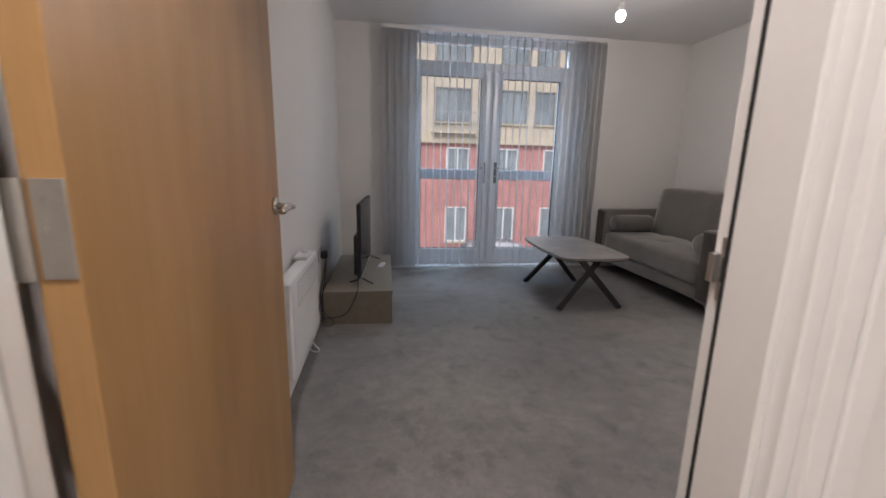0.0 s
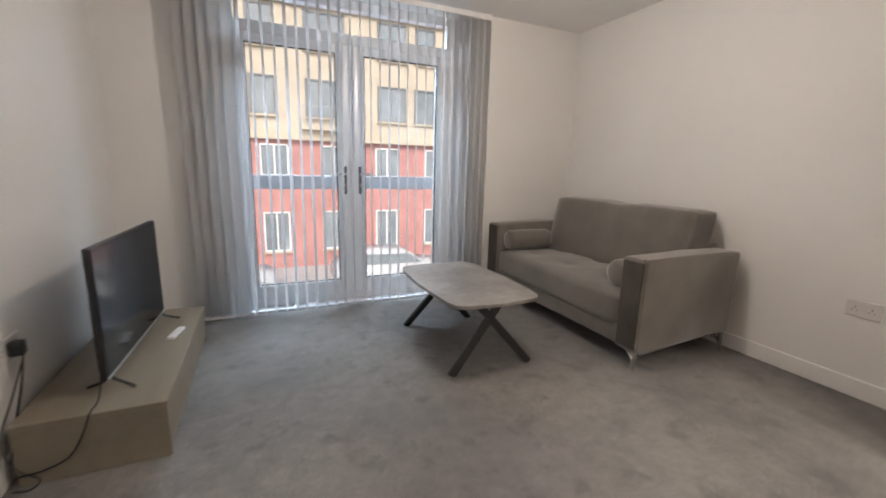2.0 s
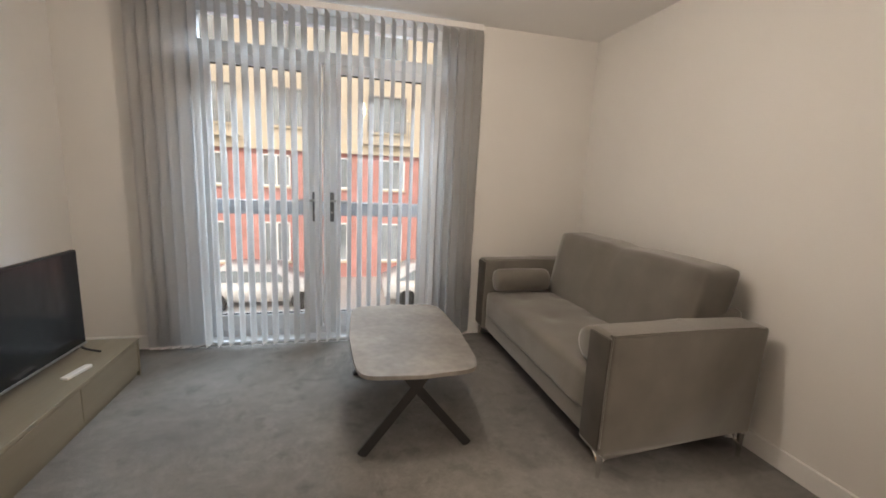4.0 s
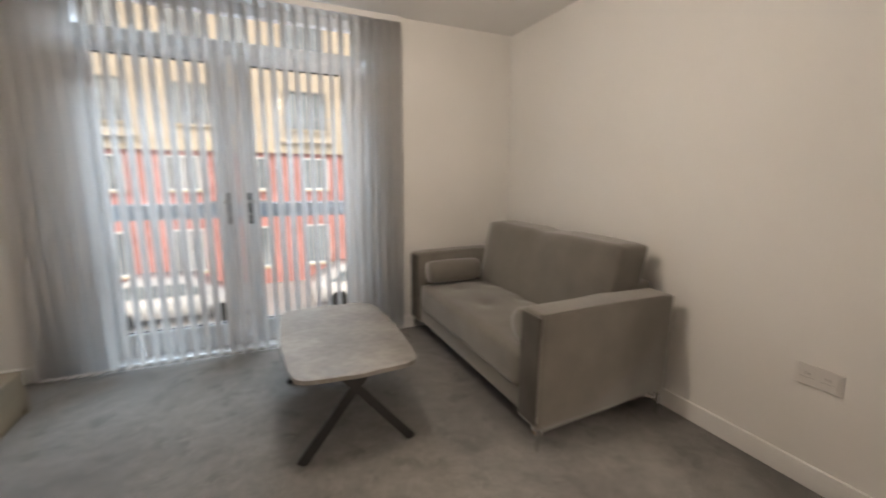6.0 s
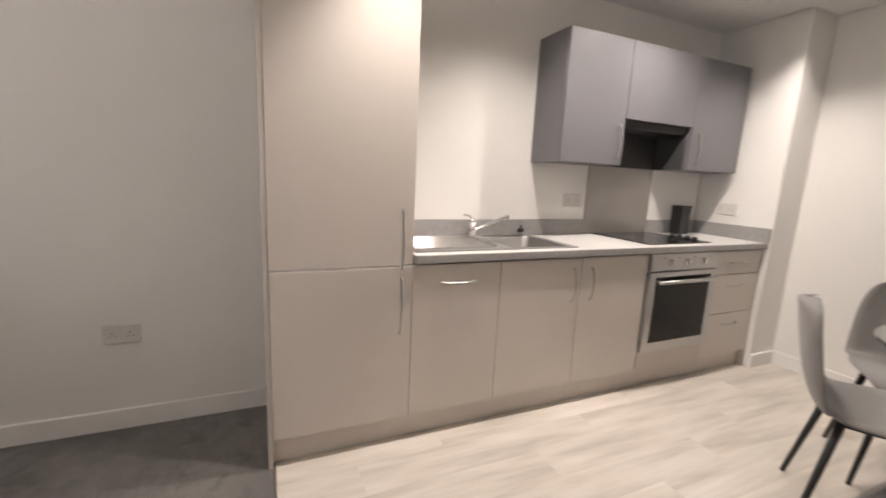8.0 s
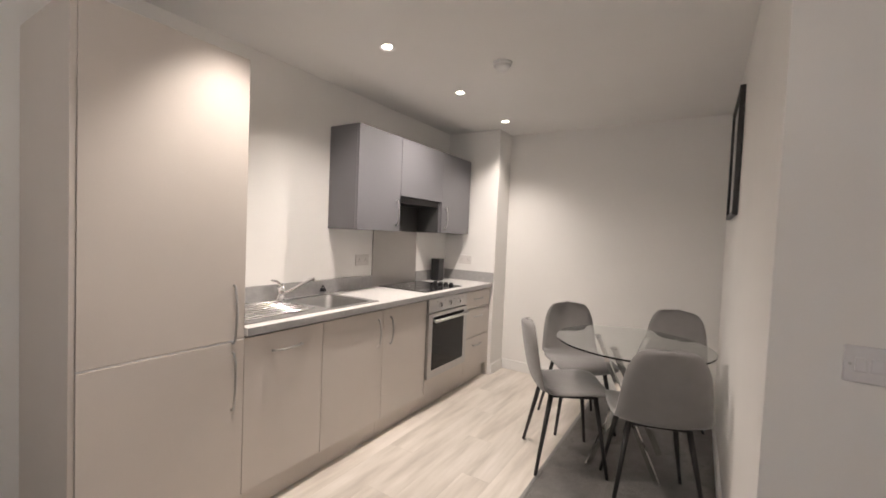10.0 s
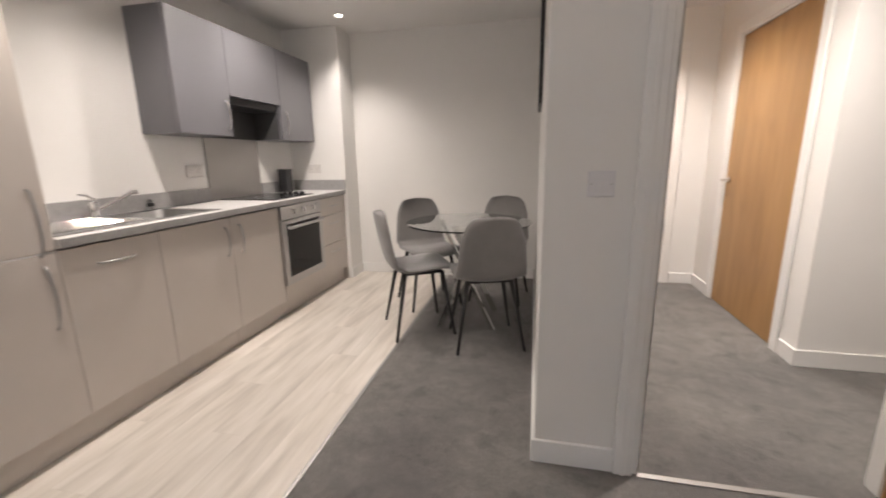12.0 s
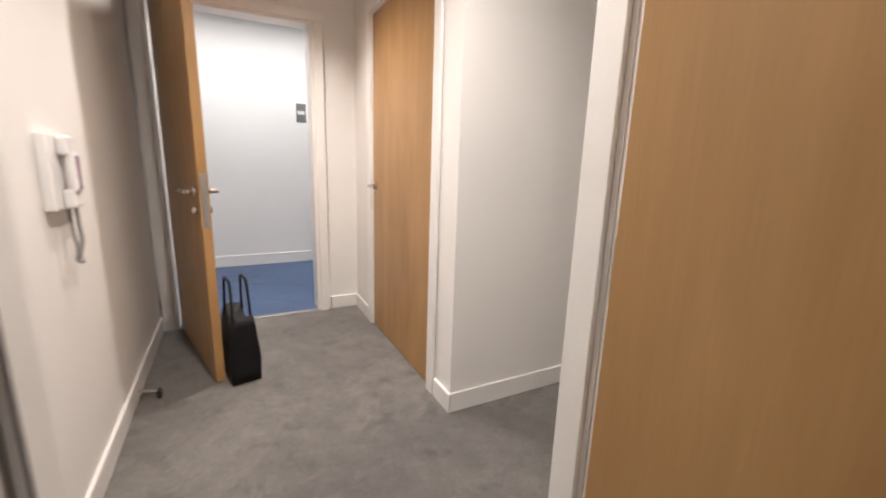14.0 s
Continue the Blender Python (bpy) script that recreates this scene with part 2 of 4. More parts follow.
PRINT = plain("pale_print", (0.55, 0.54, 0.52), 0.6, var=0.15, scale=4)
RED_BRICK = plain("red_brick", (0.50, 0.25, 0.23), 0.85, var=0.16, scale=2, fine=14, bump=0.3)
YELLOW = plain("yellow_brick", (0.57, 0.51, 0.415), 0.85, var=0.10, scale=1.5, fine=14, bump=0.3)
CREAM = plain("cream_band", (0.58, 0.51, 0.39), 0.8, var=0.06, scale=2, fine=30)
ASPHALT = plain("asphalt", (0.30, 0.29, 0.285), 0.9, var=0.15, scale=0.6, fine=40, bump=0.3)
PAVING = plain("paving", (0.46, 0.445, 0.43), 0.9, var=0.12, scale=1.2, fine=30, bump=0.2)
GREY_FRAME = plain("grey_window_frame", (0.22, 0.225, 0.235), 0.4, var=0.05)
# Sky reflection in the panes is put into this uneven base colour.
FAR_GLASS = plain("sky_painted_glass", (0.27, 0.31, 0.34), 0.12, 0.0, var=0.35, scale=0.8, bump=0.0)
RAIL = plain("grey_balcony_rail", (0.34, 0.35, 0.37), 0.4, var=0.05)
CAR_WHITE = plain("white_car_paint", (0.58, 0.585, 0.59), 0.2, var=0.03, bump=0.0)
CAR_DARK = plain("dark_car_paint", (0.05, 0.055, 0.065), 0.2, var=0.03, bump=0.0)
RUBBER = plain("rubber", (0.02, 0.02, 0.02), 0.8)


# ---- mesh helpers ----
def link_mesh(name, bm, mat, smooth=False):
    me = bpy.data.meshes.new(name)
    bmesh.ops.recalc_face_normals(bm, faces=bm.faces)
    for f in bm.faces:
        f.smooth = smooth
    bm.to_mesh(me)
    bm.free()
    me.materials.append(mat)
    return new(name, me)


def part(name, bm, mat, parent, label="", smooth=False):
    ob = link_mesh(name, bm, mat, smooth)
    ob.parent = parent
    if label:
        ob["label"] = label
    return ob


def thing(name, where, label, category, group="", kind="", turn=0.0):
    ob = new(name)
    ob.empty_display_size = 0.1
    ob.matrix_world = pose(*where, 0, 0, turn)
    return tagged(ob, label, category, group, kind)


def setting(name, bm, mat, label, category, smooth=False):
    return tagged(link_mesh(name, bm, mat, smooth), label, category, "", "structure")


def block(x0, x1, y0, y1, z0, z1, bevel=0.0, seg=1, bm=None):
    tmp = bmesh.new()
    bmesh.ops.create_cube(tmp, size=1.0, matrix=Matrix.Translation(((x0 + x1) / 2, (y0 + y1) / 2, (z0 + z1) / 2)) @ Matrix.Diagonal((abs(x1 - x0), abs(y1 - y0), abs(z1 - z0), 1)))
    if bevel:
        bmesh.ops.bevel(tmp, geom=tmp.edges[:], offset=bevel, segments=seg, profile=0.5, affect="EDGES")
    if bm is None:
        return tmp
    me = bpy.data.meshes.new("t")
    tmp.to_mesh(me)
    tmp.free()
    bm.from_mesh(me)
    bpy.data.meshes.remove(me)
    return bm


def blocks(rows, bevel=0.0, seg=1):
    bm = bmesh.new()
    for r in rows:
        block(*r, bevel=bevel, seg=seg, bm=bm)
    return bm


def rod(a, b, r0, r1=None, n=12, bm=None):
    bm = bm or bmesh.new()
    a, b = Vector(a), Vector(b)
    q = (b - a).to_track_quat("Z", "Y").to_matrix().to_4x4()
    bmesh.ops.create_cone(bm, cap_ends=True, segments=n, radius1=r0, radius2=r0 if r1 is None else r1, depth=(b - a).length, matrix=Matrix.Translation((a + b) / 2) @ q)
    return bm


def bar(a, b, w, h, bm=None, up=(0, 0, 1)):
    """A box of section w x h from a to b."""
    bm = bm or bmesh.new()
    a, b = Vector(a), Vector(b)
    d = (b - a).normalized()
    s = d.cross(Vector(up)).normalized()
    u = s.cross(d)
    vs = [[bm.verts.new(p + s * i * w / 2 + u * j * h / 2) for i, j in ((-1, -1), (1, -1), (1, 1), (-1, 1))] for p in (a, b)]
    for k in range(4):
        bm.faces.new((vs[0][k], vs[0][(k + 1) % 4], vs[1][(k + 1) % 4], vs[1][k]))
    bm.faces.new(vs[0][::-1]), bm.faces.new(vs[1])
    return bm


def smooth_path(pts, steps=6):
    out = []
    p = [Vector(v) for v in pts]
    p = [p[0] * 2 - p[1]] + p + [p[-1] * 2 - p[-2]]
    for i in range(1, len(p) - 2):
        for k in range(steps):
            t = k / steps
            out.append(0.5 * (2 * p[i] + (p[i + 1] - p[i - 1]) * t + (2 * p[i - 1] - 5 * p[i] + 4 * p[i + 1] - p[i + 2]) * t * t + (3 * p[i] - p[i - 1] - 3 * p[i + 1] + p[i + 2]) * t ** 3))
    return out + [p[-2]]


def tube(pts, r, n=8, bm=None, steps=6, flat=1.0):
    bm = bm or bmesh.new()
    path = smooth_path(pts, steps)
    rings = []
    ref = Vector((0.13, 0.21, 0.97))
    for i, c in enumerate(path):
        d = (path[min(i + 1, len(path) - 1)] - path[max(i - 1, 0)]).normalized()
        s = d.cross(ref)
        s = s.normalized() if s.length > 1e-3 else Vector((1, 0, 0))
        u = s.cross(d)
        rings.append([bm.verts.new(c + (s * math.cos(2 * math.pi * k / n) + u * flat * math.sin(2 * math.pi * k / n)) * r) for k in range(n)])
    for a, b in zip(rings, rings[1:]):
        for k in range(n):
            bm.faces.new((a[k], a[(k + 1) % n], b[(k + 1) % n], b[k]))
    bm.faces.new(rings[0][::-1]), bm.faces.new(rings[-1])
    return bm


def prism(outline, z0, z1, bm=None, bevel=0.0):
    bm = bm or bmesh.new()
    low = [bm.verts.new((x, y, z0)) for x, y in outline]
    top = [bm.verts.new((x, y, z1)) for x, y in outline]
    n = len(outline)
    for k in range(n):
        bm.faces.new((low[k], low[(k + 1) % n], top[(k + 1) % n], top[k]))
    bm.faces.new(low[::-1])
    ft = bm.faces.new(top)
    if bevel:
        bmesh.ops.bevel(bm, geom=ft.edges[:], offset=bevel, segments=2, profile=0.5, affect="EDGES")
    return bm


def pillow(x0, x1, y0, y1, z0, z1, edge=0.04, puff=0.015, axis=2, lean=0.0, n=10):
    """A stuffed cushion: rounded edges, faces swollen along one axis, leaning by lean metres over its height."""
    bm = block(x0, x1, y0, y1, z0, z1)
    bmesh.ops.subdivide_edges(bm, edges=bm.edges[:], cuts=n, use_grid_fill=True)
    c = Vector(((x0 + x1) / 2, (y0 + y1) / 2, (z0 + z1) / 2))
    h = Vector(((x1 - x0) / 2, (y1 - y0) / 2, (z1 - z0) / 2))
    for v in bm.verts:
        q = v.co - c
        inner = Vector([max(-(h[i] - edge), min(h[i] - edge, q[i])) for i in range(3)])
        d = q - inner
        if d.length > 1e-6:
            q = inner + d.normalized() * min(edge, d.length)
        o = [i for i in range(3) if i != axis]
        f = (1 - (q[o[0]] / h[o[0]]) ** 2) * (1 - (q[o[1]] / h[o[1]]) ** 2)
        q[axis] += math.copysign(puff * max(0, f), q[axis]) if abs(q[axis]) > h[axis] * 0.5 else 0
        v.co = c + q
        v.co += Vector((noise.noise(v.co * 7), noise.noise(v.co * 7 + Vector((9, 0, 0))), noise.noise(v.co * 7 + Vector((0, 9, 0))))) * 0.004
        v.co.x += lean * (v.co.z - z0) / (z1 - z0)
    return bm


# ---- structure ----
H = CEILING
setting("floor", blocks([(-1.5, 2.5, -1.615, 1.92, -0.12, 0), (0.1, 4.045, 1.92, 5.0, -0.12, 0)]), CARPET, "mottled grey cut-pile carpet over the living room and hall", "floor")
vinyl = setting("floor_kitchen", block(2.5, 4.045, -1.53, 1.92, -0.12, -0.004), JOINT, "washed oak vinyl plank flooring along the kitchen units", "floor")
setting("ceiling", block(-1.5, 4.045, -1.615, 5.05, H, H + 0.2), CEIL, "flat white painted ceiling with recessed downlights", "ceiling")
setting("wall_east", block(4.045, 4.3, -1.75, 5.2, -0.12, H + 0.2), WALL, "plain off-white painted wall behind sofa and kitchen", "wall")
setting("wall_north", blocks([(0.1, 1.0, 4.9, 5.2, 0, H), (2.9, 4.045, 4.9, 5.2, 0, H), (1.0, 2.9, 4.9, 5.2, 2.37, H)]), WALL, "off-white painted wall around the balcony doors", "wall")
setting("wall_west", block(0.1, 0.33, 1.07, 4.9, 0, H), WALL, "off-white painted wall with panel heater", "wall")
setting("wall_doorway", blocks([(-1.5, 0.36, 0.95, 1.07, 0, H), (1.257, 1.607, 0.95, 1.07, 0, H), (0.36, 1.257, 0.95, 1.07, 2.075, H)]), WALL, "off-white painted wall with doorway to the hall", "wall")
setting("wall_partition", block(1.49, 1.607, -1.615, 0.95, 0, H), WALL, "off-white partition between dining corner and hall", "wall")
setting("wall_south", block(1.607, 4.045, -1.75, -1.53, 0, H), WALL, "off-white painted wall behind the dining table", "wall")
setting("wall_boxing", block(3.47, 4.045, -1.53, -1.25, 0, H, 0.003), WALL, "white boxed-in column beside the kitchen units", "wall")
setting("wall_entrance", blocks([(-1.5, 0.43, -1.75, -1.615, 0, H), (1.42, 1.607, -1.75, -1.615, 0, H), (0.43, 1.42, -1.75, -1.615, 2.10, H)]), WALL, "off-white wall around the flat's front door", "wall")
setting("wall_closet", blocks([(0.02, 0.146, -1.615, -1.21, 0, H), (0.02, 0.146, -0.22, 0.0, 0, H), (0.02, 0.146, -1.21, -0.22, 2.09, H)]), WALL, "white wall around the closed cupboard door", "wall")
setting("wall_closet_back", block(-0.7, -0.6, -1.615, -0.12, 0, H), WALL, "plain wall inside the cupboard", "wall")
setting("wall_alcove", block(-1.5, 0.02, -0.12, 0.0, 0, H), WALL, "white wall of the hall branch", "wall")
setting("wall_alcove_end", block(-1.62, -1.5, -0.12, 1.07, 0, H), WALL, "white end wall of the hall branch", "wall")
setting("corridor_floor", block(-2.5, 4.0, -3.27, -1.615, -0.12, 0.0), BLUE_CARPET, "blue carpet of the shared corridor", "floor")
setting("corridor_wall", block(-2.5, 4.0, -3.4, -3.27, -0.12, 2.6), WALL, "bright white wall of the shared corridor", "wall")
setting("corridor_ceiling", block(-2.5, 4.0, -3.27, -1.75, 2.5, 2.6), CEIL, "white ceiling of the shared corridor", "ceiling")
setting("corridor_end_west", block(-2.6, -2.5, -3.4, -1.615, -0.12, 2.6), WALL, "white end wall of the corridor", "wall")
setting("corridor_end_east", block(4.0, 4.1, -3.4, -1.75, -0.12, 2.6), WALL, "white end wall of the corridor", "wall")
setting("corridor_near_wall", block(-2.5, -1.5, -1.75, -1.615, 0, 2.5), WALL, "white wall of the corridor", "wall")

SK, ST = 0.10, 0.015


def skirting(rows, label="white gloss skirting board"):
    setting("baseboard", blocks(rows, 0.003), GLOSS, label, "skirting board")


skirting([(4.045 - ST, 4.045, 1.94, 4.9, 0, SK)])
skirting([(0.33, 0.86, 4.9 - ST, 4.9, 0, SK), (3.0, 4.045 - ST, 4.9 - ST, 4.9, 0, SK)])
skirting([(0.33, 0.33 + ST, 1.1, 4.9 - ST, 0, SK)])
skirting([(1.313, 1.607 + ST, 1.07, 1.07 + ST, 0, SK)])
skirting([(1.607, 1.607 + ST, -1.53 + ST, 1.07, 0, SK)])
skirting([(1.607, 3.47, -1.53, -1.53 + ST, 0, SK), (3.47 - ST, 3.47, -1.53 + ST, -1.25, 0, SK)])
skirting([(1.49 - ST, 1.49, -1.615 + ST, 0.95, 0, SK)])
skirting([(0.146, 0.36, -1.615, -1.615 + ST, 0, SK)])
skirting([(0.146, 0.146 + ST, -1.6, -1.27, 0, SK), (0.146, 0.146 + ST, -0.155, ST, 0, SK), (-1.5, 0.146, 0.0, ST, 0, SK)])
skirting([(-2.5, 4.0, -3.27, -3.27 + ST, 0, SK + 0.02)], "white skirting board of the corridor")
skirting([(-1.5, 0.302, 0.95 - ST, 0.95, 0, SK), (1.313, 1.475, 0.95 - ST, 0.95, 0, SK)])
setting("trim", block(0.405, 1.222, 1.068, 1.096, 0, 0.005, 0.002), STRIP, "silver carpet threshold strip in the doorway", "threshold strip")
setting("trim_vinyl", block(2.485, 2.505, -1.53, 1.93, 0, 0.003, 0.001), STRIP, "thin pale strip between carpet and vinyl", "threshold strip")
setting("trim_vinyl_end", block(2.505, 3.5, 1.915, 1.93, 0, 0.003, 0.001), STRIP, "thin pale strip between carpet and vinyl", "threshold strip")
setting("trim_entrance", block(0.43, 1.42, -1.64, -1.60, 0, 0.007, 0.002), STRIP, "pale threshold strip under the front door", "threshold strip")


# ---- doors ----
def lining(name, rows, label):
    return setting(name, blocks(rows, 0.002), GLOSS, label, "door frame")


lining("door_frame_living", [(0.36, 0.405, 0.945, 1.076, 0, 2.045), (1.222, 1.257, 0.945, 1.076, 0, 2.045), (0.36, 1.257, 0.945, 1.076, 2.045, 2.075),
                             (0.405, 0.418, 0.965, 1.026, 0, 2.032), (1.209, 1.222, 0.965, 1.042, 0, 2.032), (0.418, 1.209, 0.965, 1.026, 2.032, 2.045)], "white painted door lining of the living room")
lining("architrave_living", [(1.242, 1.312, 1.076, 1.092, 0, 2.06), (0.334, 0.373, 1.076, 1.092, 0, 2.06), (0.334, 1.312, 1.076, 1.092, 2.06, 2.13)], "white architrave around the living room doorway")
lining("architrave_hall", [(1.242, 1.312, 0.929, 0.945, 0, 2.06), (0.303, 0.373, 0.929, 0.945, 0, 2.06), (0.303, 1.312, 0.929, 0.945, 2.06, 2.13)], "white architrave on the hall side")
lining("architrave_bead", [(1.269, 1.285, 1.092, 1.097, 0, 2.06), (1.269, 1.285, 0.923, 0.929, 0, 2.06)], "raised bead along the white architrave")
lining("door_frame_entrance", [(0.43, 0.465, -1.76, -1.60, 0, 2.065), (1.385, 1.42, -1.76, -1.60, 0, 2.065), (0.43, 1.42, -1.76, -1.60, 2.065, 2.10)], "white frame of the front door")
lining("architrave_entrance", [(0.375, 0.44, -1.60, -1.585, 0, 2.08), (1.41, 1.475, -1.60, -1.585, 0, 2.08), (0.375, 1.475, -1.60, -1.585, 2.08, 2.145)], "white architrave around the front door")
lining("door_frame_closet", [(0.03, 0.150, -1.21, -1.185, 0, 2.065), (0.03, 0.150, -0.245, -0.22, 0, 2.065), (0.03, 0.150, -1.21, -0.22, 2.065, 2.09)], "white lining of the cupboard door")
lining("architrave_closet", [(0.150, 0.164, -1.265, -1.195, 0, 2.08), (0.150, 0.164, -0.235, -0.165, 0, 2.08), (0.150, 0.164, -1.265, -0.165, 2.08, 2.145)], "white architrave around the cupboard door")


def lever(parent, x, y, z, side, toward, mat=NICKEL):
    """A lever handle on a round rose; side: sign of the face's x, toward: sign along y in which the lever points."""
    bm = rod((x, y, z), (x + side * 0.009, y, z), 0.026, 0.024, 20)
    rod((x + side * 0.008, y, z), (x + side * 0.05, y, z), 0.010, 0.010, 12, bm)
    tube([(x + side * 0.045, y - toward * 0.012, z), (x + side * 0.054, y + toward * 0.015, z + 0.002), (x + side * 0.054, y + toward * 0.06, z + 0.004), (x + side * 0.050, y + toward * 0.115, z - 0.003)], 0.0105, 10, bm, flat=0.8)
    return part("door_handle", bm, mat, parent, "satin nickel lever handle on a round rose", True)


def leaf_door(name, hinge, turn, width, height, label, hinges=(0.22, 0.95, 1.75), thick=0.044):
    """A flush veneered leaf; local y runs from the hinge to the free edge, +x is the seen face."""
    d = thing(name, (*hinge, 0.006), label, "door", kind="structure", turn=turn)
    part("leaf", block(-thick, 0, 0.004, width, 0, height, 0.0015), OAK, d)
    part("lipping", block(-thick + 0.001, -0.001, width, width + 0.006, 0, height, 0.001), OAK_EDGE, d, "pale oak edge lipping")
    for hz in hinges:
        bm = blocks([(-0.036, -0.001, 0.0015, 0.0045, hz, hz + 0.11), (-0.082, -0.046, -0.006, -0.0035, hz, hz + 0.11)], 0.0008)
        rod((-thick - 0.001, -0.002, hz), (-thick - 0.001, -0.002, hz + 0.11), 0.007, None, 10, bm)
        for k in (0.02, 0.055, 0.09):
            rod((-0.016 - 0.01 * (k > 0.05), 0.0018, hz + k), (-0.016 - 0.01 * (k > 0.05), -0.0005, hz + k), 0.004, None, 8, bm)
        part("hinge", bm, HINGE, d, "steel butt hinge")
    return d


living_door = leaf_door("door_1", (0.458, 1.085), -0.9, 0.82, 2.03, "oak veneer flush door standing open against the wall")
lever(living_door, 0.0, 0.772, 0.955, 1, -1)
lever(living_door, -0.044, 0.772, 0.955, -1, -1)
part("latch_plate", block(-0.033, -0.011, 0.8255, 0.828, 0.86, 1.05, 0.0008), STEEL, living_door, "steel latch plate")
sp = thing("strike_plate", (1.2205, 1.045, 0.965), "steel strike plate let into the white door lining", "strike plate")
part("plate", blocks([(-0.002, 0.001, -0.014, 0.016, -0.042, 0.042), (-0.010, 0.001, 0.016, 0.026, -0.018, 0.02)], 0.0008), STEEL, sp)
part("latch_hole", block(-0.0035, -0.0015, -0.008, 0.010, -0.016, 0.016), DARK_IN, sp)
seal = setting("rebate_strip", blocks([(1.2068, 1.2088, 1.0365, 1.0415, 0, 2.03), (1.2195, 1.2215, 1.043, 1.048, 0, 2.03)]), RUBBER, "dark strips along the strike side of the door rebate", "door seal")
# The shade in the hinge-side rebate is put into a pale grey strip.
setting("rebate_strip_hinge", block(0.4055, 0.4075, 1.027, 1.04, 0, 2.03), PLATE, "pale grey strip standing for shade on the hinge side", "door seal")

front_door = leaf_door("door_2", (1.372, -1.595), 14.5, 0.90, 2.05, "oak veneer front door standing open into the hall")
lever(front_door, 0.0, 0.83, 0.99, 1, -1)
lever(front_door, -0.044, 0.83, 0.99, -1, -1)
part("lock_case", blocks([(-0.036, -0.008, 0.9055, 0.9085, 0.82, 1.08)], 0.0008), STEEL, front_door, "steel lock face plate")
part("thumb_turn", rod((0, 0.83, 0.90), (0.02, 0.83, 0.90), 0.022, 0.018, 18), NICKEL, front_door, "round thumb turn", True)
part("thumb_turn", rod((-0.044, 0.83, 0.90), (-0.064, 0.83, 0.90), 0.022, 0.018, 18), NICKEL, front_door, "round thumb turn", True)

closet_door = thing("door_3", (0.142, -0.25, 0.006), "closed oak veneer cupboard door in the hall", "door", kind="structure", turn=180)
part("leaf", block(0, 0.044, 0.0, 0.93, 0, 2.055, 0.0015), OAK, closet_door)
lever(closet_door, 0.0, 0.88, 0.995, -1, -1)


# ---- recessed lights, detectors ----
dl = thing("ceiling_downlight", (*SPOTS[0], H), "white recessed ceiling downlight, switched on", "downlight", "recessed downlights")
ring = bmesh.new()
bmesh.ops.create_cone(ring, cap_ends=False, segments=32, radius1=0.043, radius2=0.034, depth=0.008, matrix=Matrix.Translation((0, 0, -0.004)))
bmesh.ops.create_cone(ring, cap_ends=False, segments=32, radius1=0.036, radius2=0.024, depth=0.006, matrix=Matrix.Translation((0, 0, -0.003)))
part("bezel", ring, GLOSS, dl, "white bezel", True)
disc = bmesh.new()
bmesh.ops.create_cone(disc, cap_ends=True, segments=24, radius1=0.024, radius2=0.024, depth=0.003, matrix=Matrix.Translation((0, 0, -0.0035)))
part("bulb", disc, LAMP_GLOW, dl, "glowing warm white bulb face")
# The last of these is the unseen hall fixture, added for its light.
for sx, sy in SPOTS[1:]:
    copy_thing(dl, pose(sx, sy, H))

pend = thing("pendant_lamp", (BULB[0], BULB[1], CEILING), "plain white ceiling pendant with a lit bare bulb", "pendant lamp")
part("ceiling_rose", rod((0, 0, -0.03), (0, 0, 0), 0.03, 0.05, 28), PLASTIC, pend, "", True)
part("flex", rod((0, 0, -0.27), (0, 0, -0.03), 0.004, None, 8), PLASTIC, pend)
part("lamp_holder", rod((0, 0, -0.325), (0, 0, -0.27), 0.021, 0.015, 20), PLASTIC, pend, "", True)
bulb = bmesh.new()
bmesh.ops.create_uvsphere(bulb, u_segments=20, v_segments=12, radius=0.03, matrix=Matrix.Translation((0, 0, BULB[2] - CEILING)) @ Matrix.Diagonal((1, 1, 1.15, 1)))
part("bulb", bulb, LAMP_GLOW, pend, "glowing warm white bulb", True)

sd = thing("smoke_detector", (2.83, 0.15, H), "round white smoke detector on the ceiling", "smoke detector")
part("base", rod((0, 0, -0.016), (0, 0, 0), 0.055, 0.058, 32), PLASTIC, sd, "", True)
part("cover", rod((0, 0, -0.044), (0, 0, -0.018), 0.036, 0.05, 32), PLASTIC, sd, "", True)
part("vent", rod((0, 0, -0.0185), (0, 0, -0.0155), 0.045, None, 24), DARK_IN, sd, "dark vent slot")

# Unseen fixture made up to go with the added corridor lamp.
corridor_light = thing("corridor_light", (0.7, -2.5, 2.5), "long glowing ceiling light added unseen over the corridor", "ceiling light")
part("frame", block(-1.0, 1.0, -0.2, 0.2, -0.02, 0, 0.004), GLOSS, corridor_light)
part("diffuser", block(-0.97, 0.97, -0.17, 0.17, -0.026, -0.019), PANEL_GLOW, corridor_light)

# ---- balcony doors ----
WY = 5.0
win = thing("window_1", (0, 0, 0), "white double balcony doors with a transom window above", "balcony doors", kind="structure")
part("window_frame", blocks([(1.0, 1.075, WY, WY + 0.07, 0.02, 2.37), (2.80, 2.9, WY, WY + 0.07, 0.02, 2.37), (1.075, 2.80, WY, WY + 0.07, 2.30, 2.37),
                             (1.075, 2.80, WY, WY + 0.07, 2.05, 2.13), (1.075, 2.80, WY, WY + 0.07, 0.02, 0.075), (1.075, 1.10, WY + 0.005, WY + 0.065, 2.13, 2.30), (2.725, 2.80, WY + 0.005, WY + 0.065, 2.13, 2.30)], 0.004), UPVC, win)
part("window_sill", block(1.0, 2.9, 4.9, WY + 0.09, 0.0, 0.02, 0.003), UPVC, win, "white threshold under the doors")
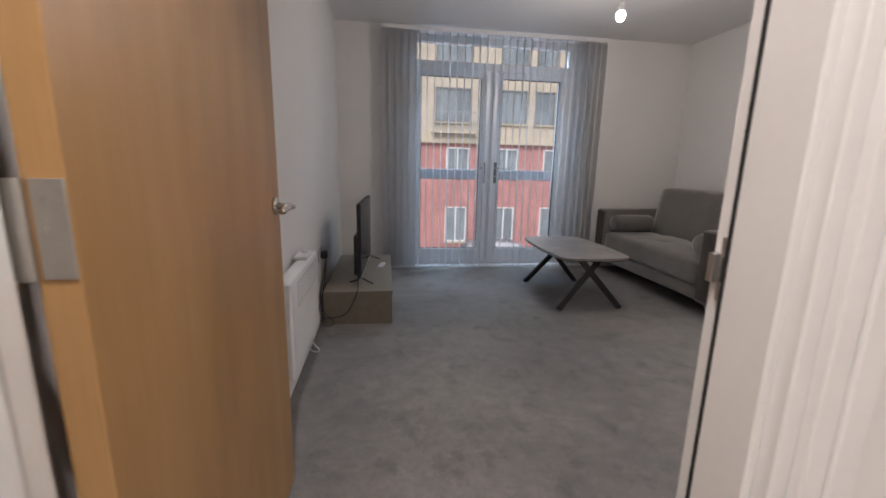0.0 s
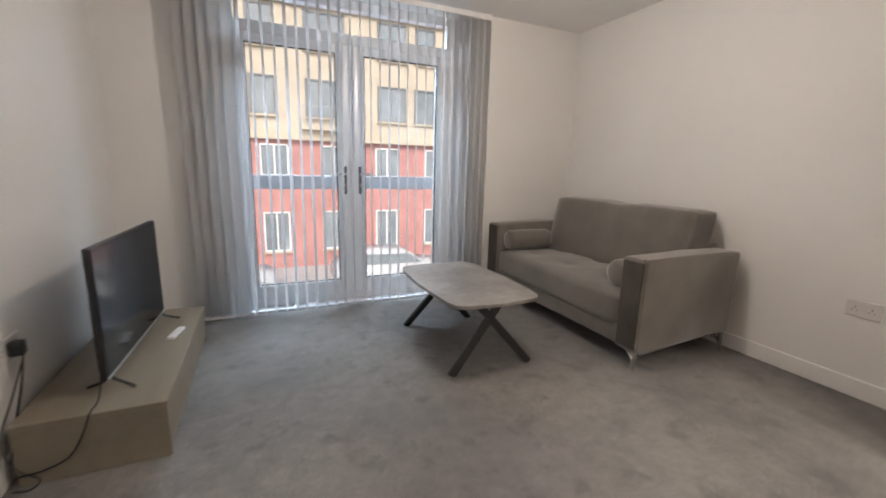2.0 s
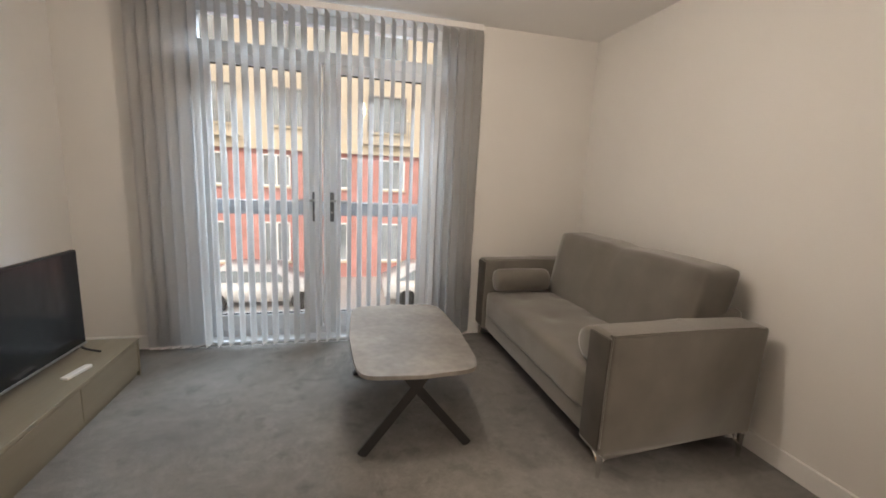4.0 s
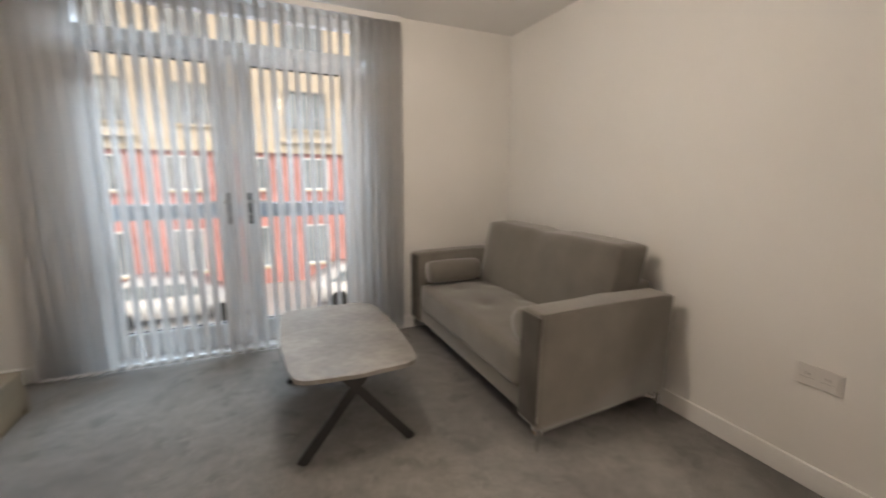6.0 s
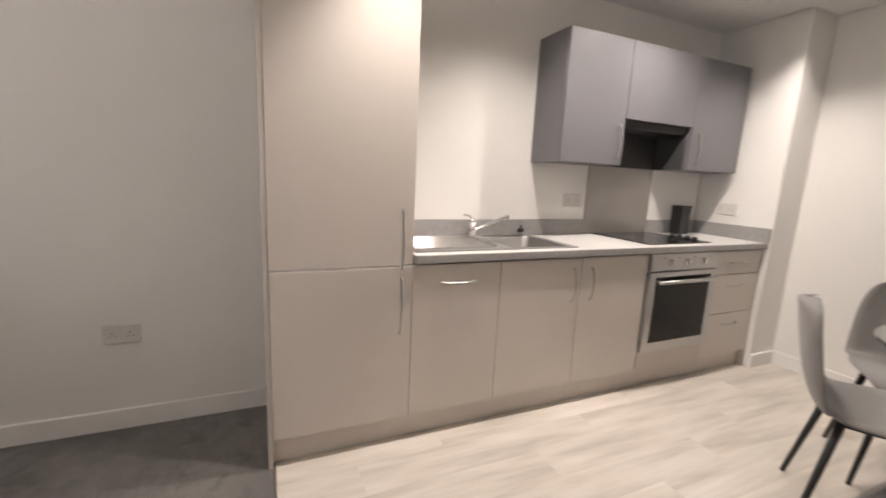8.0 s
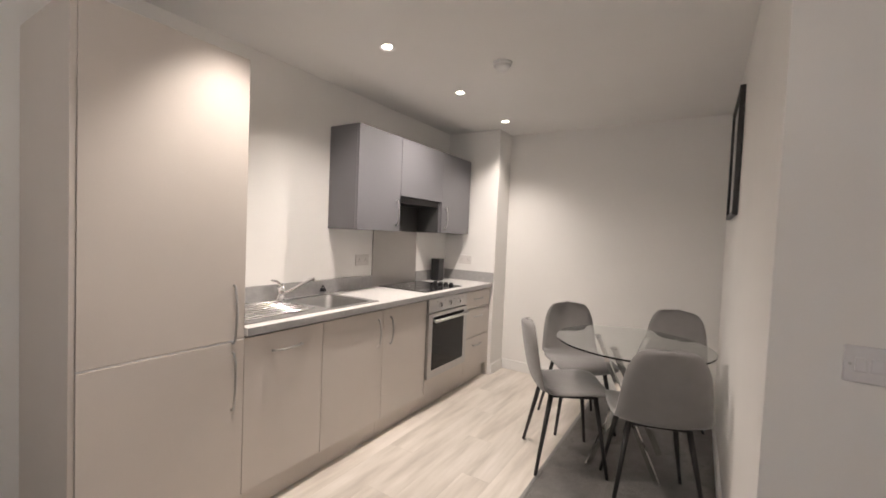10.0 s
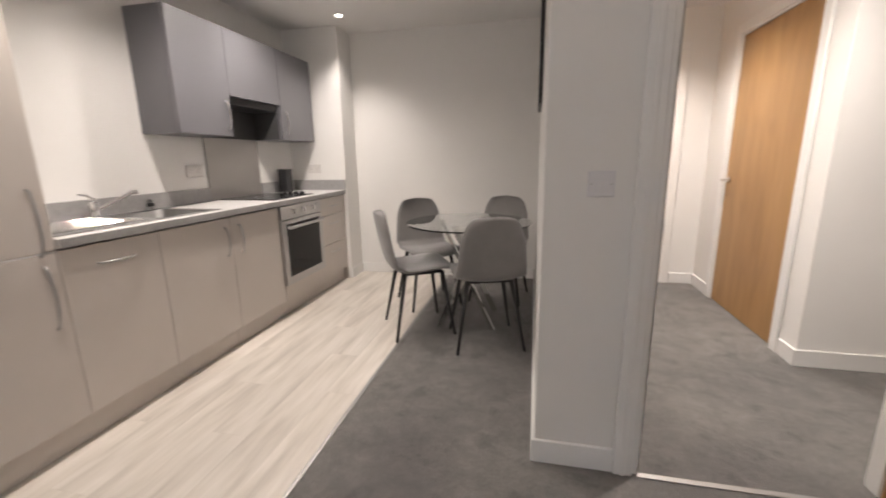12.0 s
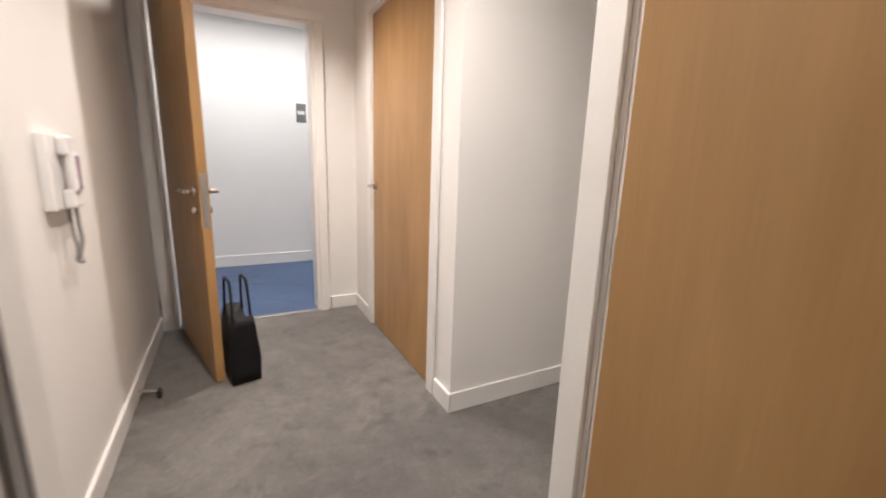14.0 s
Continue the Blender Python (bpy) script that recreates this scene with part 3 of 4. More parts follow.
tp = part("pane", block(1.10, 2.725, WY + 0.03, WY + 0.034, 2.13, 2.30), GLASS, win, "clear transom pane")
panes = [tp]


def balcony_leaf(x0, x1, gx0, gx1, hx, toward):
    leaf = part("door_leaf", blocks([(x0, gx0, WY - 0.012, WY + 0.055, 0.078, 2.047), (gx1, x1, WY - 0.012, WY + 0.055, 0.078, 2.047), (gx0, gx1, WY - 0.012, WY + 0.055, 1.985, 2.047), (gx0, gx1, WY - 0.012, WY + 0.055, 0.078, 0.195)], 0.005), UPVC, win, "white glazed door leaf")
    panes.append(part("pane", block(gx0, gx1, WY + 0.02, WY + 0.024, 0.195, 1.985), GLASS, leaf, "clear glass pane"))
    part("gasket", blocks([(gx0, gx0 + 0.006, WY - 0.002, WY + 0.02, 0.195, 1.985), (gx1 - 0.006, gx1, WY - 0.002, WY + 0.02, 0.195, 1.985), (gx0, gx1, WY - 0.002, WY + 0.02, 1.979, 1.985), (gx0, gx1, WY - 0.002, WY + 0.02, 0.195, 0.201)]), RUBBER, leaf, "thin dark rubber gasket")
    plate = part("handle", block(hx - 0.015, hx + 0.015, WY - 0.022, WY - 0.012, 0.915, 1.135, 0.004), GREY_SIGN, leaf, "long dark handle backplate")
    bm = tube([(hx, WY - 0.02, 1.075), (hx, WY - 0.06, 1.075), (hx + toward * 0.03, WY - 0.068, 1.075), (hx + toward * 0.115, WY - 0.066, 1.073)], 0.009, 8)
    rod((hx, WY - 0.026, 0.985), (hx, WY - 0.02, 0.985), 0.009, None, 12, bm)
    part("lever", bm, STEEL, leaf, "chrome lever")


balcony_leaf(1.08, 1.896, 1.16, 1.79, 1.842, -1)
balcony_leaf(1.904, 2.795, 2.01, 2.64, 1.968, 1)
for p_ in panes:
    p_.visible_shadow = False
jb = thing("juliet_balcony", (0, 0, 0), "grey metal balcony rail outside the glass doors", "balcony rail")
part("top_rail", block(0.9, 3.0, 5.15, 5.19, 0.945, 1.055, 0.005), RAIL, jb)
part("foot_rail", block(0.9, 3.0, 5.15, 5.19, -0.05, 0.0, 0.004), RAIL, jb)

# vertical blind
blind = thing("vertical_blind", (0, 0, 0), "pale grey fabric vertical blind drawn half open over the balcony doors", "vertical blind")
part("headrail", block(0.765, 3.04, 4.80, 4.84, 2.345, 2.385, 0.003), PLASTIC, blind, "white headrail")
BY = 4.815


def slat(x, turn, k):
    """A hanging fabric louvre of 89 mm with a slight curl; turn: degrees from edge-on."""
    a = radians(turn)
    bm = bmesh.new()
    rows = []
    for z in (0.045, 0.6, 1.2, 1.8, 2.34):
        row = []
        for s in (-1, -0.5, 0, 0.5, 1):
            u, c = s * 0.0445, 0.004 * (1 - s * s)
            sway = 0.0015 * math.sin(3.1 * z + k)
            row.append(bm.verts.new((x + u * math.sin(a) + c * math.cos(a) + sway, BY - u * math.cos(a) + c * math.sin(a), z)))
        rows.append(row)
    for p, q in zip(rows, rows[1:]):
        for i in range(4):
            bm.faces.new((p[i], p[i + 1], q[i + 1], q[i]))
    bmesh.ops.solidify(bm, geom=bm.faces[:], thickness=0.0012)
    s_ = part("slat", bm, BLIND, blind, "", True)
    w = block(-0.0025, 0.0025, -0.041, 0.041, 0.03, 0.05, 0.001)
    weight = part("weight", w, PLASTIC, s_)
    weight.matrix_local = pose(x, BY, 0.0, 0, 0, turn)


rnd = random.Random(4)
xs, x = [], 0.80
while x < 3.03:
    if x < 1.10:
        turn, step = -50 + rnd.uniform(-8, 8), 0.066
    elif x < 1.2:
        turn, step = -16 + rnd.uniform(-5, 5), 0.072
    elif x < 2.70:
        turn, step = -14 - 12 * (x - 1.3) + rnd.uniform(-4, 4), 0.0742
    else:
        turn, step = -50 + rnd.uniform(-9, 9), 0.064
    xs.append((x, turn))
    x += step
for k, (x, turn) in enumerate(xs):
    slat(x, turn, k * 1.7)
tie = bmesh.new()
for k in range(len(xs) - 1):
    tube([(xs[k][0], BY - 0.03, 0.04), ((xs[k][0] + xs[k + 1][0]) / 2, BY - 0.034, 0.034), (xs[k + 1][0], BY - 0.03, 0.04)], 0.0015, 5, tie, 3)
part("bead_chain", tie, PLASTIC, blind, "thin white bottom chain")

# ---- living room ----
# sofa
sofa = thing("sofa", (0, 0, 0), "two-seat grey velvet sofa with slim chrome legs against the wall", "sofa")
X0, X1, Y0, Y1 = 3.115, 3.985, 3.13, 4.84
part("base", block(X0 + 0.03, X1, Y0 + 0.1, Y1 - 0.1, 0.115, 0.25, 0.02, 3), SOFA, sofa, "", True)


def sofa_arm(y0, y1):
    bm = bmesh.new()
    prof = [(X0, 0.115), (X0 + 0.03, 0.13), (X1 - 0.25, 0.15), (X1 - 0.045, 0.14), (X1 - 0.035, 0.672), (X1 - 0.4, 0.674), (X0 + 0.008, 0.668)]
    a = [bm.verts.new((x, y0, z)) for x, z in prof]
    b = [bm.verts.new((x, y1, z)) for x, z in prof]
    n = len(prof)
    for k in range(n):
        bm.faces.new((a[k], a[(k + 1) % n], b[(k + 1) % n], b[k]))
    bm.faces.new(a[::-1]), bm.faces.new(b)
    bmesh.ops.bevel(bm, geom=bm.edges[:], offset=0.022, segments=3, profile=0.6, affect="EDGES")
    return part("armrest", bm, SOFA, sofa, "", True)


def piping(y):
    pts = [(X0 + 0.004, y, 0.16), (X0 + 0.004, y, 0.4), (X0 + 0.01, y, 0.652), (X0 + 0.03, y, 0.668), (X1 - 0.4, y, 0.674), (X1 - 0.06, y, 0.671)]
    return tube(pts, 0.004, 6)


arm_a, arm_b = sofa_arm(Y0, Y0 + 0.165), sofa_arm(Y1 - 0.165, Y1)
# Thin darker panels carry the pile shading of the arm fronts as colour.
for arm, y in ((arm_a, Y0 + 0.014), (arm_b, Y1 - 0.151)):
    part("front_panel", block(X0 - 0.003, X0 + 0.012, y, y + 0.137, 0.14, 0.652, 0.004, 2), SOFA_FRONT, arm, "darker velvet panel with its pile shading put into the colour", True)
part("piping", piping(Y0 + 0.008), SOFA, arm_a, "", True)
part("piping", piping(Y1 - 0.142), SOFA, arm_b, "", True)
part("back_frame", block(X1 - 0.15, X1 + 0.005, Y0 + 0.166, Y1 - 0.166, 0.14, 0.70, 0.03, 4), SOFA, sofa, "", True)
seat_bm = pillow(X0 + 0.01, X1 - 0.14, Y0 + 0.165, Y1 - 0.165, 0.225, 0.432, 0.045, 0.022, n=26)
for v in seat_bm.verts:
    if v.co.z > 0.4:
        for by in (Y0 + 0.42, (Y0 + Y1) / 2, Y1 - 0.42):
            for bx in (X0 + 0.22, X0 + 0.50):
                v.co.z -= 0.016 * math.exp(-((v.co.x - bx) ** 2 + (v.co.y - by) ** 2) / 0.0032)
part("seat_cushion", seat_bm, SOFA, sofa, "plump bench seat cushion with shallow button dimples", True)
bk = pillow(X1 - 0.36, X1 - 0.13, Y0 + 0.17, Y1 - 0.19, 0.42, 0.91, 0.038, 0.02, 0, 0.10, 16)
for v in bk.verts:
    d = abs(v.co.y - (Y0 + Y1) / 2)
    v.co.z -= 0.014 * math.exp(-(d / 0.07) ** 2) * max(0, (v.co.z - 0.75) / 0.17)
    v.co.x += 0.02 * math.exp(-(d / 0.06) ** 2) * max(0, (v.co.z - 0.7) / 0.2) * (1 if v.co.x < X1 - 0.2 else 0)
part("back_cushion", bk, SOFA, sofa, "wide loose back cushion with a pinched middle", True)


def bolster(y):
    bm = bmesh.new()
    n, rings = 24, []
    for xx, r in ((0, 0.0), (0.002, 0.05), (0.012, 0.078), (0.035, 0.086), (0.2, 0.090), (0.40, 0.086), (0.423, 0.078), (0.433, 0.05), (0.435, 0.0)):
        rings.append([bm.verts.new((X0 + 0.05 + xx, y + r * math.cos(2 * math.pi * k / n), 0.535 + r * math.sin(2 * math.pi * k / n))) for k in range(n)] if r else [bm.verts.new((X0 + 0.05 + xx, y, 0.535))])
    for a, b in zip(rings, rings[1:]):
        for k in range(n):
            if len(a) == 1:
                bm.faces.new((a[0], b[k], b[(k + 1) % n]))
            elif len(b) == 1:
                bm.faces.new((a[k], a[(k + 1) % n], b[0]))
            else:
                bm.faces.new((a[k], a[(k + 1) % n], b[(k + 1) % n], b[k]))
    tagged(link_mesh("bolster_cushion", bm, SOFA, True), "round grey velvet bolster cushion beside the sofa arm", "cushion", "bolster cushions")


bolster(Y0 + 0.25), bolster(Y1 - 0.25)
for lx, ly, s in ((X0 + 0.03, Y0 + 0.03, 1), (X1 - 0.06, Y0 + 0.03, 1), (X0 + 0.03, Y1 - 0.03, -1), (X1 - 0.06, Y1 - 0.03, -1)):
    bm = rod((lx, ly, 0.0), (lx, ly, 0.13), 0.009, 0.016, 10)
    for ex, ey in ((0.095 if lx < 3.5 else -0.095, 0), (0, 0.095 * s)):
        steps = [(0.006, 0.055), (0.03, 0.088), (0.06, 0.108), (0.095, 0.118)]
        tube([(lx + ex / 0.095 * u, ly + ey / 0.095 * u, w) for u, w in steps], 0.007, 6, bm)
    part("leg", bm, CHROME, sofa, "slim chrome leg")

# coffee table
ct = thing("coffee_table", (2.385, 3.888, 0), "stone-effect coffee table with crossed black legs", "coffee table")
outline = []
for k in range(64):
    a = 2 * math.pi * k / 64
    cx, cy = math.cos(a), math.sin(a)
    e = 2 / 13.0
    u, w = math.copysign(abs(cx) ** e, cx), math.copysign(abs(cy) ** e, cy)
    outline.append((u * (0.272 + 0.035 * (1 - w * w)), w * (0.468 + 0.035 * (1 - u * u))))
part("tabletop", prism(outline, 0.413, 0.432, None, 0.004), STONE, ct)
part("under_top", prism([(x * 0.94, y * 0.94) for x, y in outline], 0.400, 0.4125), BLACK_METAL, ct)
for s in (-1, 1):
    for q in (-1, 1):
        foot = (-q * 0.257, s * 0.397, 0.0)
        top = (q * 0.086, s * 0.345, 0.40)
        part("leg", bar(foot, top, 0.042, 0.022, None, (0, s, 0.3)), BLACK_METAL, ct)
part("cross_brace", block(-0.05, 0.05, -0.36, 0.36, 0.38, 0.40, 0.003), BLACK_METAL, ct)

# television bench
tv_unit = thing("tv_bench", (0, 0, 0), "low taupe television bench standing on the carpet by the wall", "tv bench")
part("top", block(0.372, 0.838, 3.325, 4.50, 0.215, 0.236, 0.002), TAUPE, tv_unit)
part("side_panel", block(0.375, 0.835, 3.328, 3.348, 0.0, 0.215, 0.001), TAUPE, tv_unit)
part("side_panel", block(0.375, 0.835, 4.477, 4.497, 0.0, 0.215, 0.001), TAUPE, tv_unit)
part("base_panel", block(0.385, 0.82, 3.348, 4.477, 0.0, 0.03, 0.001), TAUPE, tv_unit)
part("back_panel", block(0.375, 0.39, 3.348, 4.477, 0.03, 0.215), TAUPE, tv_unit)
for y0, y1 in ((3.351, 3.912), (3.916, 4.474)):
    part("drawer_front", block(0.815, 0.834, y0, y1, 0.035, 0.211, 0.0015), TAUPE, tv_unit)

tv = thing("television", (0.637, 3.90, 0.236), "flat black television on two splayed feet, switched off", "television", turn=-2.5)
part("casing", blocks([(-0.026, 0.0, -0.425, 0.425, 0.05, 0.58), (-0.06, -0.02, -0.34, 0.34, 0.05, 0.34)], 0.006, 2), BLACK, tv)
part("screen", block(0.001, 0.003, -0.417, 0.417, 0.062, 0.572), SCREEN, tv, "dark glossy screen")
part("bezel", blocks([(0.0, 0.006, -0.425, 0.425, 0.05, 0.062)], 0.001), STEEL, tv, "silver lower bezel strip")
for y in (-0.385, 0.385):
    bm = tube([(-0.09, y - math.copysign(0.02, y), 0.004), (-0.03, y, 0.03), (-0.012, y, 0.055)], 0.006, 8)
    tube([(0.08, y + math.copysign(0.02, y), 0.004), (0.02, y, 0.03), (-0.012, y, 0.055)], 0.006, 8, bm)
    part("foot", bm, BLACK_METAL, tv, "thin black splayed foot", True)
rc = tagged(link_mesh("remote_control", block(-0.018, 0.018, -0.075, 0.075, 0, 0.016, 0.004, 2), PLASTIC), "white remote control lying on the tv bench", "remote control")
rc.matrix_world = pose(0.757, 4.04, 0.236, 0, 0, -12)


# sockets and switches
def socket(where, turn, label, name="wall_socket", double=True):
    """A plate facing local -y... built in the x-z plane."""
    s = thing(name, where, label, "socket", "wall sockets", turn=turn)
    w = 0.073 if double else 0.043
    part("plate", block(-w, w, -0.010, 0.0, -0.043, 0.043, 0.003, 2), PLATE, s)
    for cx in ((-0.034, 0.034) if double else (0,)):
        bm = blocks([(cx - 0.003, cx + 0.003, -0.0108, -0.0095, 0.002, 0.012), (cx - 0.014, cx - 0.007, -0.0108, -0.0095, -0.012, -0.007), (cx + 0.007, cx + 0.014, -0.0108, -0.0095, -0.012, -0.007)])
        part("pin_hole", bm, CARCASS, s)
        part("rocker", block(cx * 0.45 - 0.006, cx * 0.45 + 0.006, -0.013, -0.0095, 0.018, 0.034, 0.001), PLATE, s)
    return s


socket((4.045, 2.555, 0.472), -90, "white double socket on the off-white wall by the sofa")
socket((4.045, 0.01, 1.14), -90, "white double socket above the worktop", double=True)
socket((3.80, -1.25, 1.12), 180, "white socket above the worktop on the boxed column")
tv_sock = socket((0.33, 3.50, 0.455), 90, "white socket with a black plug behind the television")
plug = tagged(link_mesh("plug", block(0.341, 0.385, 3.475, 3.52, 0.43, 0.485, 0.008, 2), BLACK, True), "black mains plug in the wall socket", "plug")
cab = tube([(0.375, 3.50, 0.432), (0.37, 3.47, 0.33), (0.355, 3.40, 0.16), (0.365, 3.32, 0.06), (0.41, 3.30, 0.06), (0.47, 3.316, 0.06), (0.53, 3.32, 0.09), (0.575, 3.32, 0.17), (0.60, 3.325, 0.240), (0.60, 3.42, 0.243), (0.59, 3.52, 0.31)], 0.0035, 6)
tagged(link_mesh("cable", cab, BLACK, True), "thin black power cable hanging over the end of the tv bench", "cable")
cab2 = tube([(0.375, 3.51, 0.432), (0.36, 3.42, 0.30), (0.355, 3.33, 0.20), (0.38, 3.30, 0.10), (0.44, 3.31, 0.03), (0.42, 3.29, 0.008), (0.37, 3.30, 0.006)], 0.003, 6)
tagged(link_mesh("cable", cab2, BLACK, True), "thin black aerial cable drooping to the carpet", "cable")

sw = thing("light_switch", (1.42, 1.07, 1.108), "white double light switch beside the doorway", "light switch", turn=180)
part("plate", block(-0.044, 0.044, -0.009, 0, -0.044, 0.044, 0.003, 2), SWITCH, sw)
for cx in (-0.014, 0.014):
    part("rocker", block(cx - 0.011, cx + 0.011, -0.0115, -0.008, -0.017, 0.017, 0.0015), SWITCH, sw)
for cx in (-0.033, 0.033):
    part("screw", rod((cx, -0.0105, 0), (cx, -0.008, 0), 0.0035, None, 10), STEEL, sw)

# panel heater
ph = thing("panel_heater", (0, 0, 0), "white electric panel heater fixed to the wall", "heater")
part("body", block(0.355, 0.42, 2.20, 2.86, 0.21, 0.618, 0.008, 2), GLOSS, ph)
part("back_plate", block(0.33, 0.356, 2.24, 2.82, 0.24, 0.585, 0.002), GLOSS, ph)
SLOT = plain("slot_shadow", (0.34, 0.33, 0.32), 0.6)
for col_ in range(8):
    y = 2.335 + col_ * 0.063
    bm = bmesh.new()
    for k in range(7):
        block(0.4195, 0.4212, y, y + 0.044, 0.482 + k * 0.0165, 0.487 + k * 0.0165, bm=bm)
    part("vent", bm, SLOT, ph, "stack of narrow vent slots")
part("side_cover", block(0.354, 0.4225, 2.198, 2.265, 0.209, 0.6195, 0.006), PLASTIC, ph)
part("control_box", blocks([(0.345, 0.41, 2.63, 2.77, 0.615, 0.638)], 0.004), PLASTIC, ph)
part("dial", rod((0.38, 2.73, 0.637), (0.38, 2.73, 0.651), 0.018, 0.016, 18), PLASTIC, ph, "", True)
wc = tube([(0.37, 2.80, 0.212), (0.385, 2.83, 0.10), (0.41, 2.87, 0.03), (0.38, 2.9, 0.008), (0.352, 2.88, 0.05), (0.35, 2.82, 0.212)], 0.004, 6)
part("cable", wc, PLASTIC, ph, "short white flex", True)

# ---- kitchen ----
KX, KW = 3.50, 4.045


def bow_handle(parent, x, y, z, length, vertical=True):
    h = length / 2
    if vertical:
        pts = [(x, y, z - h), (x - 0.018, y, z - h * 0.86), (x - 0.03, y, z), (x - 0.018, y, z + h * 0.86), (x, y, z + h)]
    else:
        pts = [(x, y - h, z), (x - 0.018, y - h * 0.86, z), (x - 0.03, y, z), (x - 0.018, y + h * 0.86, z), (x, y + h, z)]
    return part("handle", tube(pts, 0.006, 8), STEEL, parent, "brushed steel bow handle", True)


def unit(name, y0, y1, z0, z1, label, x0=KX, x1=KW, mat=CASHMERE, category="kitchen unit"):
    u = thing(name, (0, 0, 0), label, category, "kitchen units")
    part("body", block(x0 + 0.022, x1, y0 + 0.0015, y1 - 0.0015, z0, z1 - 0.001), CARCASS if mat is CASHMERE else mat, u)
    return u


def front(u, y0, y1, z0, z1, x0=KX, mat=CASHMERE, name="door"):
    return part(name, block(x0, x0 + 0.019, y0 + 0.0015, y1 - 0.0015, z0 + 0.0015, z1 - 0.0015, 0.0012), mat, u)


tall = thing("tall_cabinet", (0, 0, 0), "tall cashmere laminate fridge freezer housing with two doors", "tall cabinet", "kitchen units")
part("body", block(KX + 0.022, KW, 1.33, 1.925, 0.13, 2.11), CASHMERE, tall)
part("side_panel", block(KX + 0.004, KW, 1.926, 1.944, 0.0, 2.112, 0.001), CASHMERE, tall, "cashmere end panel")
da = front(tall, 1.33, 1.926, 0.13, 0.857)
db = front(tall, 1.33, 1.926, 0.862, 2.11)
part("trim", block(KX + 0.001, KX + 0.021, 1.333, 1.923, 0.8572, 0.8618), GLOSS, tall, "thin pale strip between the doors")
bow_handle(da, KX, 1.385, 0.68, 0.26)
bow_handle(db, KX, 1.385, 0.98, 0.26)

dw = unit("dishwasher", 0.87, 1.33, 0.13, 0.87, "integrated dishwasher behind a cashmere door", category="dishwasher")
d1 = front(dw, 0.87, 1.33, 0.13, 0.862)
bow_handle(d1, KX, 1.10, 0.775, 0.17, False)
sk = unit("sink_unit", -0.14, 0.87, 0.13, 0.72, "double cashmere base unit under the sink")
d2 = front(sk, 0.363, 0.87, 0.13, 0.862)
d3 = front(sk, -0.14, 0.363, 0.13, 0.862)
bow_handle(d2, KX, 0.415, 0.715, 0.18)
bow_handle(d3, KX, 0.29, 0.715, 0.18)

oven = thing("oven", (0, 0, 0), "built-in stainless steel oven with dark glass door", "oven")
part("body", block(KX + 0.02, KW - 0.03, -0.742, -0.148, 0.262, 0.868), STEEL, oven)
part("control_panel", block(KX - 0.016, KX + 0.02, -0.742, -0.148, 0.762, 0.866, 0.002), STEEL, oven)
odoor = part("door", blocks([(KX - 0.02, KX + 0.018, -0.742, -0.69, 0.25, 0.752), (KX - 0.02, KX + 0.018, -0.20, -0.148, 0.25, 0.752), (KX - 0.02, KX + 0.018, -0.69, -0.20, 0.25, 0.31), (KX - 0.02, KX + 0.018, -0.69, -0.20, 0.725, 0.752)], 0.002), STEEL, oven)
part("glass", block(KX - 0.019, KX + 0.012, -0.69, -0.20, 0.31, 0.725), OVEN_GLASS, odoor, "dark reflective oven glass")
hb = rod((KX - 0.055, -0.70, 0.70), (KX - 0.055, -0.19, 0.70), 0.012, None, 12)
for y in (-0.67, -0.22):
    rod((KX - 0.055, y, 0.70), (KX - 0.018, y, 0.70), 0.008, None, 10, hb)
part("handle", hb, STEEL, odoor, "brushed steel bar handle", True)
for y in (-0.30, -0.445, -0.59):
    k = rod((KX - 0.036, y, 0.815), (KX - 0.016, y, 0.815), 0.019, 0.023, 20)
    block(KX - 0.042, KX - 0.034, y - 0.004, y + 0.004, 0.798, 0.832, 0.001, 1, k)
    part("knob", k, CHROME, oven, "chrome control knob")
for y in (-0.26, -0.375, -0.52, -0.66):
    part("marking", block(KX - 0.0168, KX - 0.0158, y - 0.008, y + 0.008, 0.838, 0.842), BLACK, oven, "small dark control marking")
part("filler_panel", block(KX, KX + 0.019, -0.742, -0.148, 0.13, 0.246, 0.001), CASHMERE, oven, "cashmere filler panel")

dr = unit("drawer_unit", -1.225, -0.745, 0.13, 0.87, "cashmere drawer unit with three drawers")
for z0, z1 in ((0.13, 0.43), (0.433, 0.70), (0.703, 0.862)):
    f_ = front(dr, -1.225, -0.745, z0, z1, name="drawer_front")
    bow_handle(f_, KX, -0.985, z1 - 0.075, 0.15, False)
part("end_panel", block(KX + 0.003, KW, -1.245, -1.226, 0.0, 0.87, 0.001), CASHMERE, dr)
plinth = thing("plinth", (0, 0, 0), "cashmere plinth board under the kitchen units", "plinth")
for y0, y1 in ((-1.226, 0.362), (0.363, 1.925)):
    part("board", block(KX + 0.045, KX + 0.063, y0, y1, 0.0, 0.128, 0.001), CASHMERE, plinth)

# worktop with the sink cut out of it
SX0, SX1, SY0, SY1 = 3.565, 3.97, 0.40, 0.775
wt = thing("worktop", (0, 0, 0), "pale speckled grey laminate worktop with rounded front edge", "worktop")
part("slab", blocks([(3.485, SX0, -1.245, 1.325, 0.872, 0.91), (SX1, KW, -1.245, 1.325, 0.872, 0.91), (SX0, SX1, -1.245, SY0, 0.872, 0.91), (SX0, SX1, SY1, 1.325, 0.872, 0.91)]), WORKTOP, wt)
part("front_edge", block(3.479, 3.4845, -1.245, 1.325, 0.872, 0.9095, 0.002), UPSTAND, wt, "grey front edge strip")
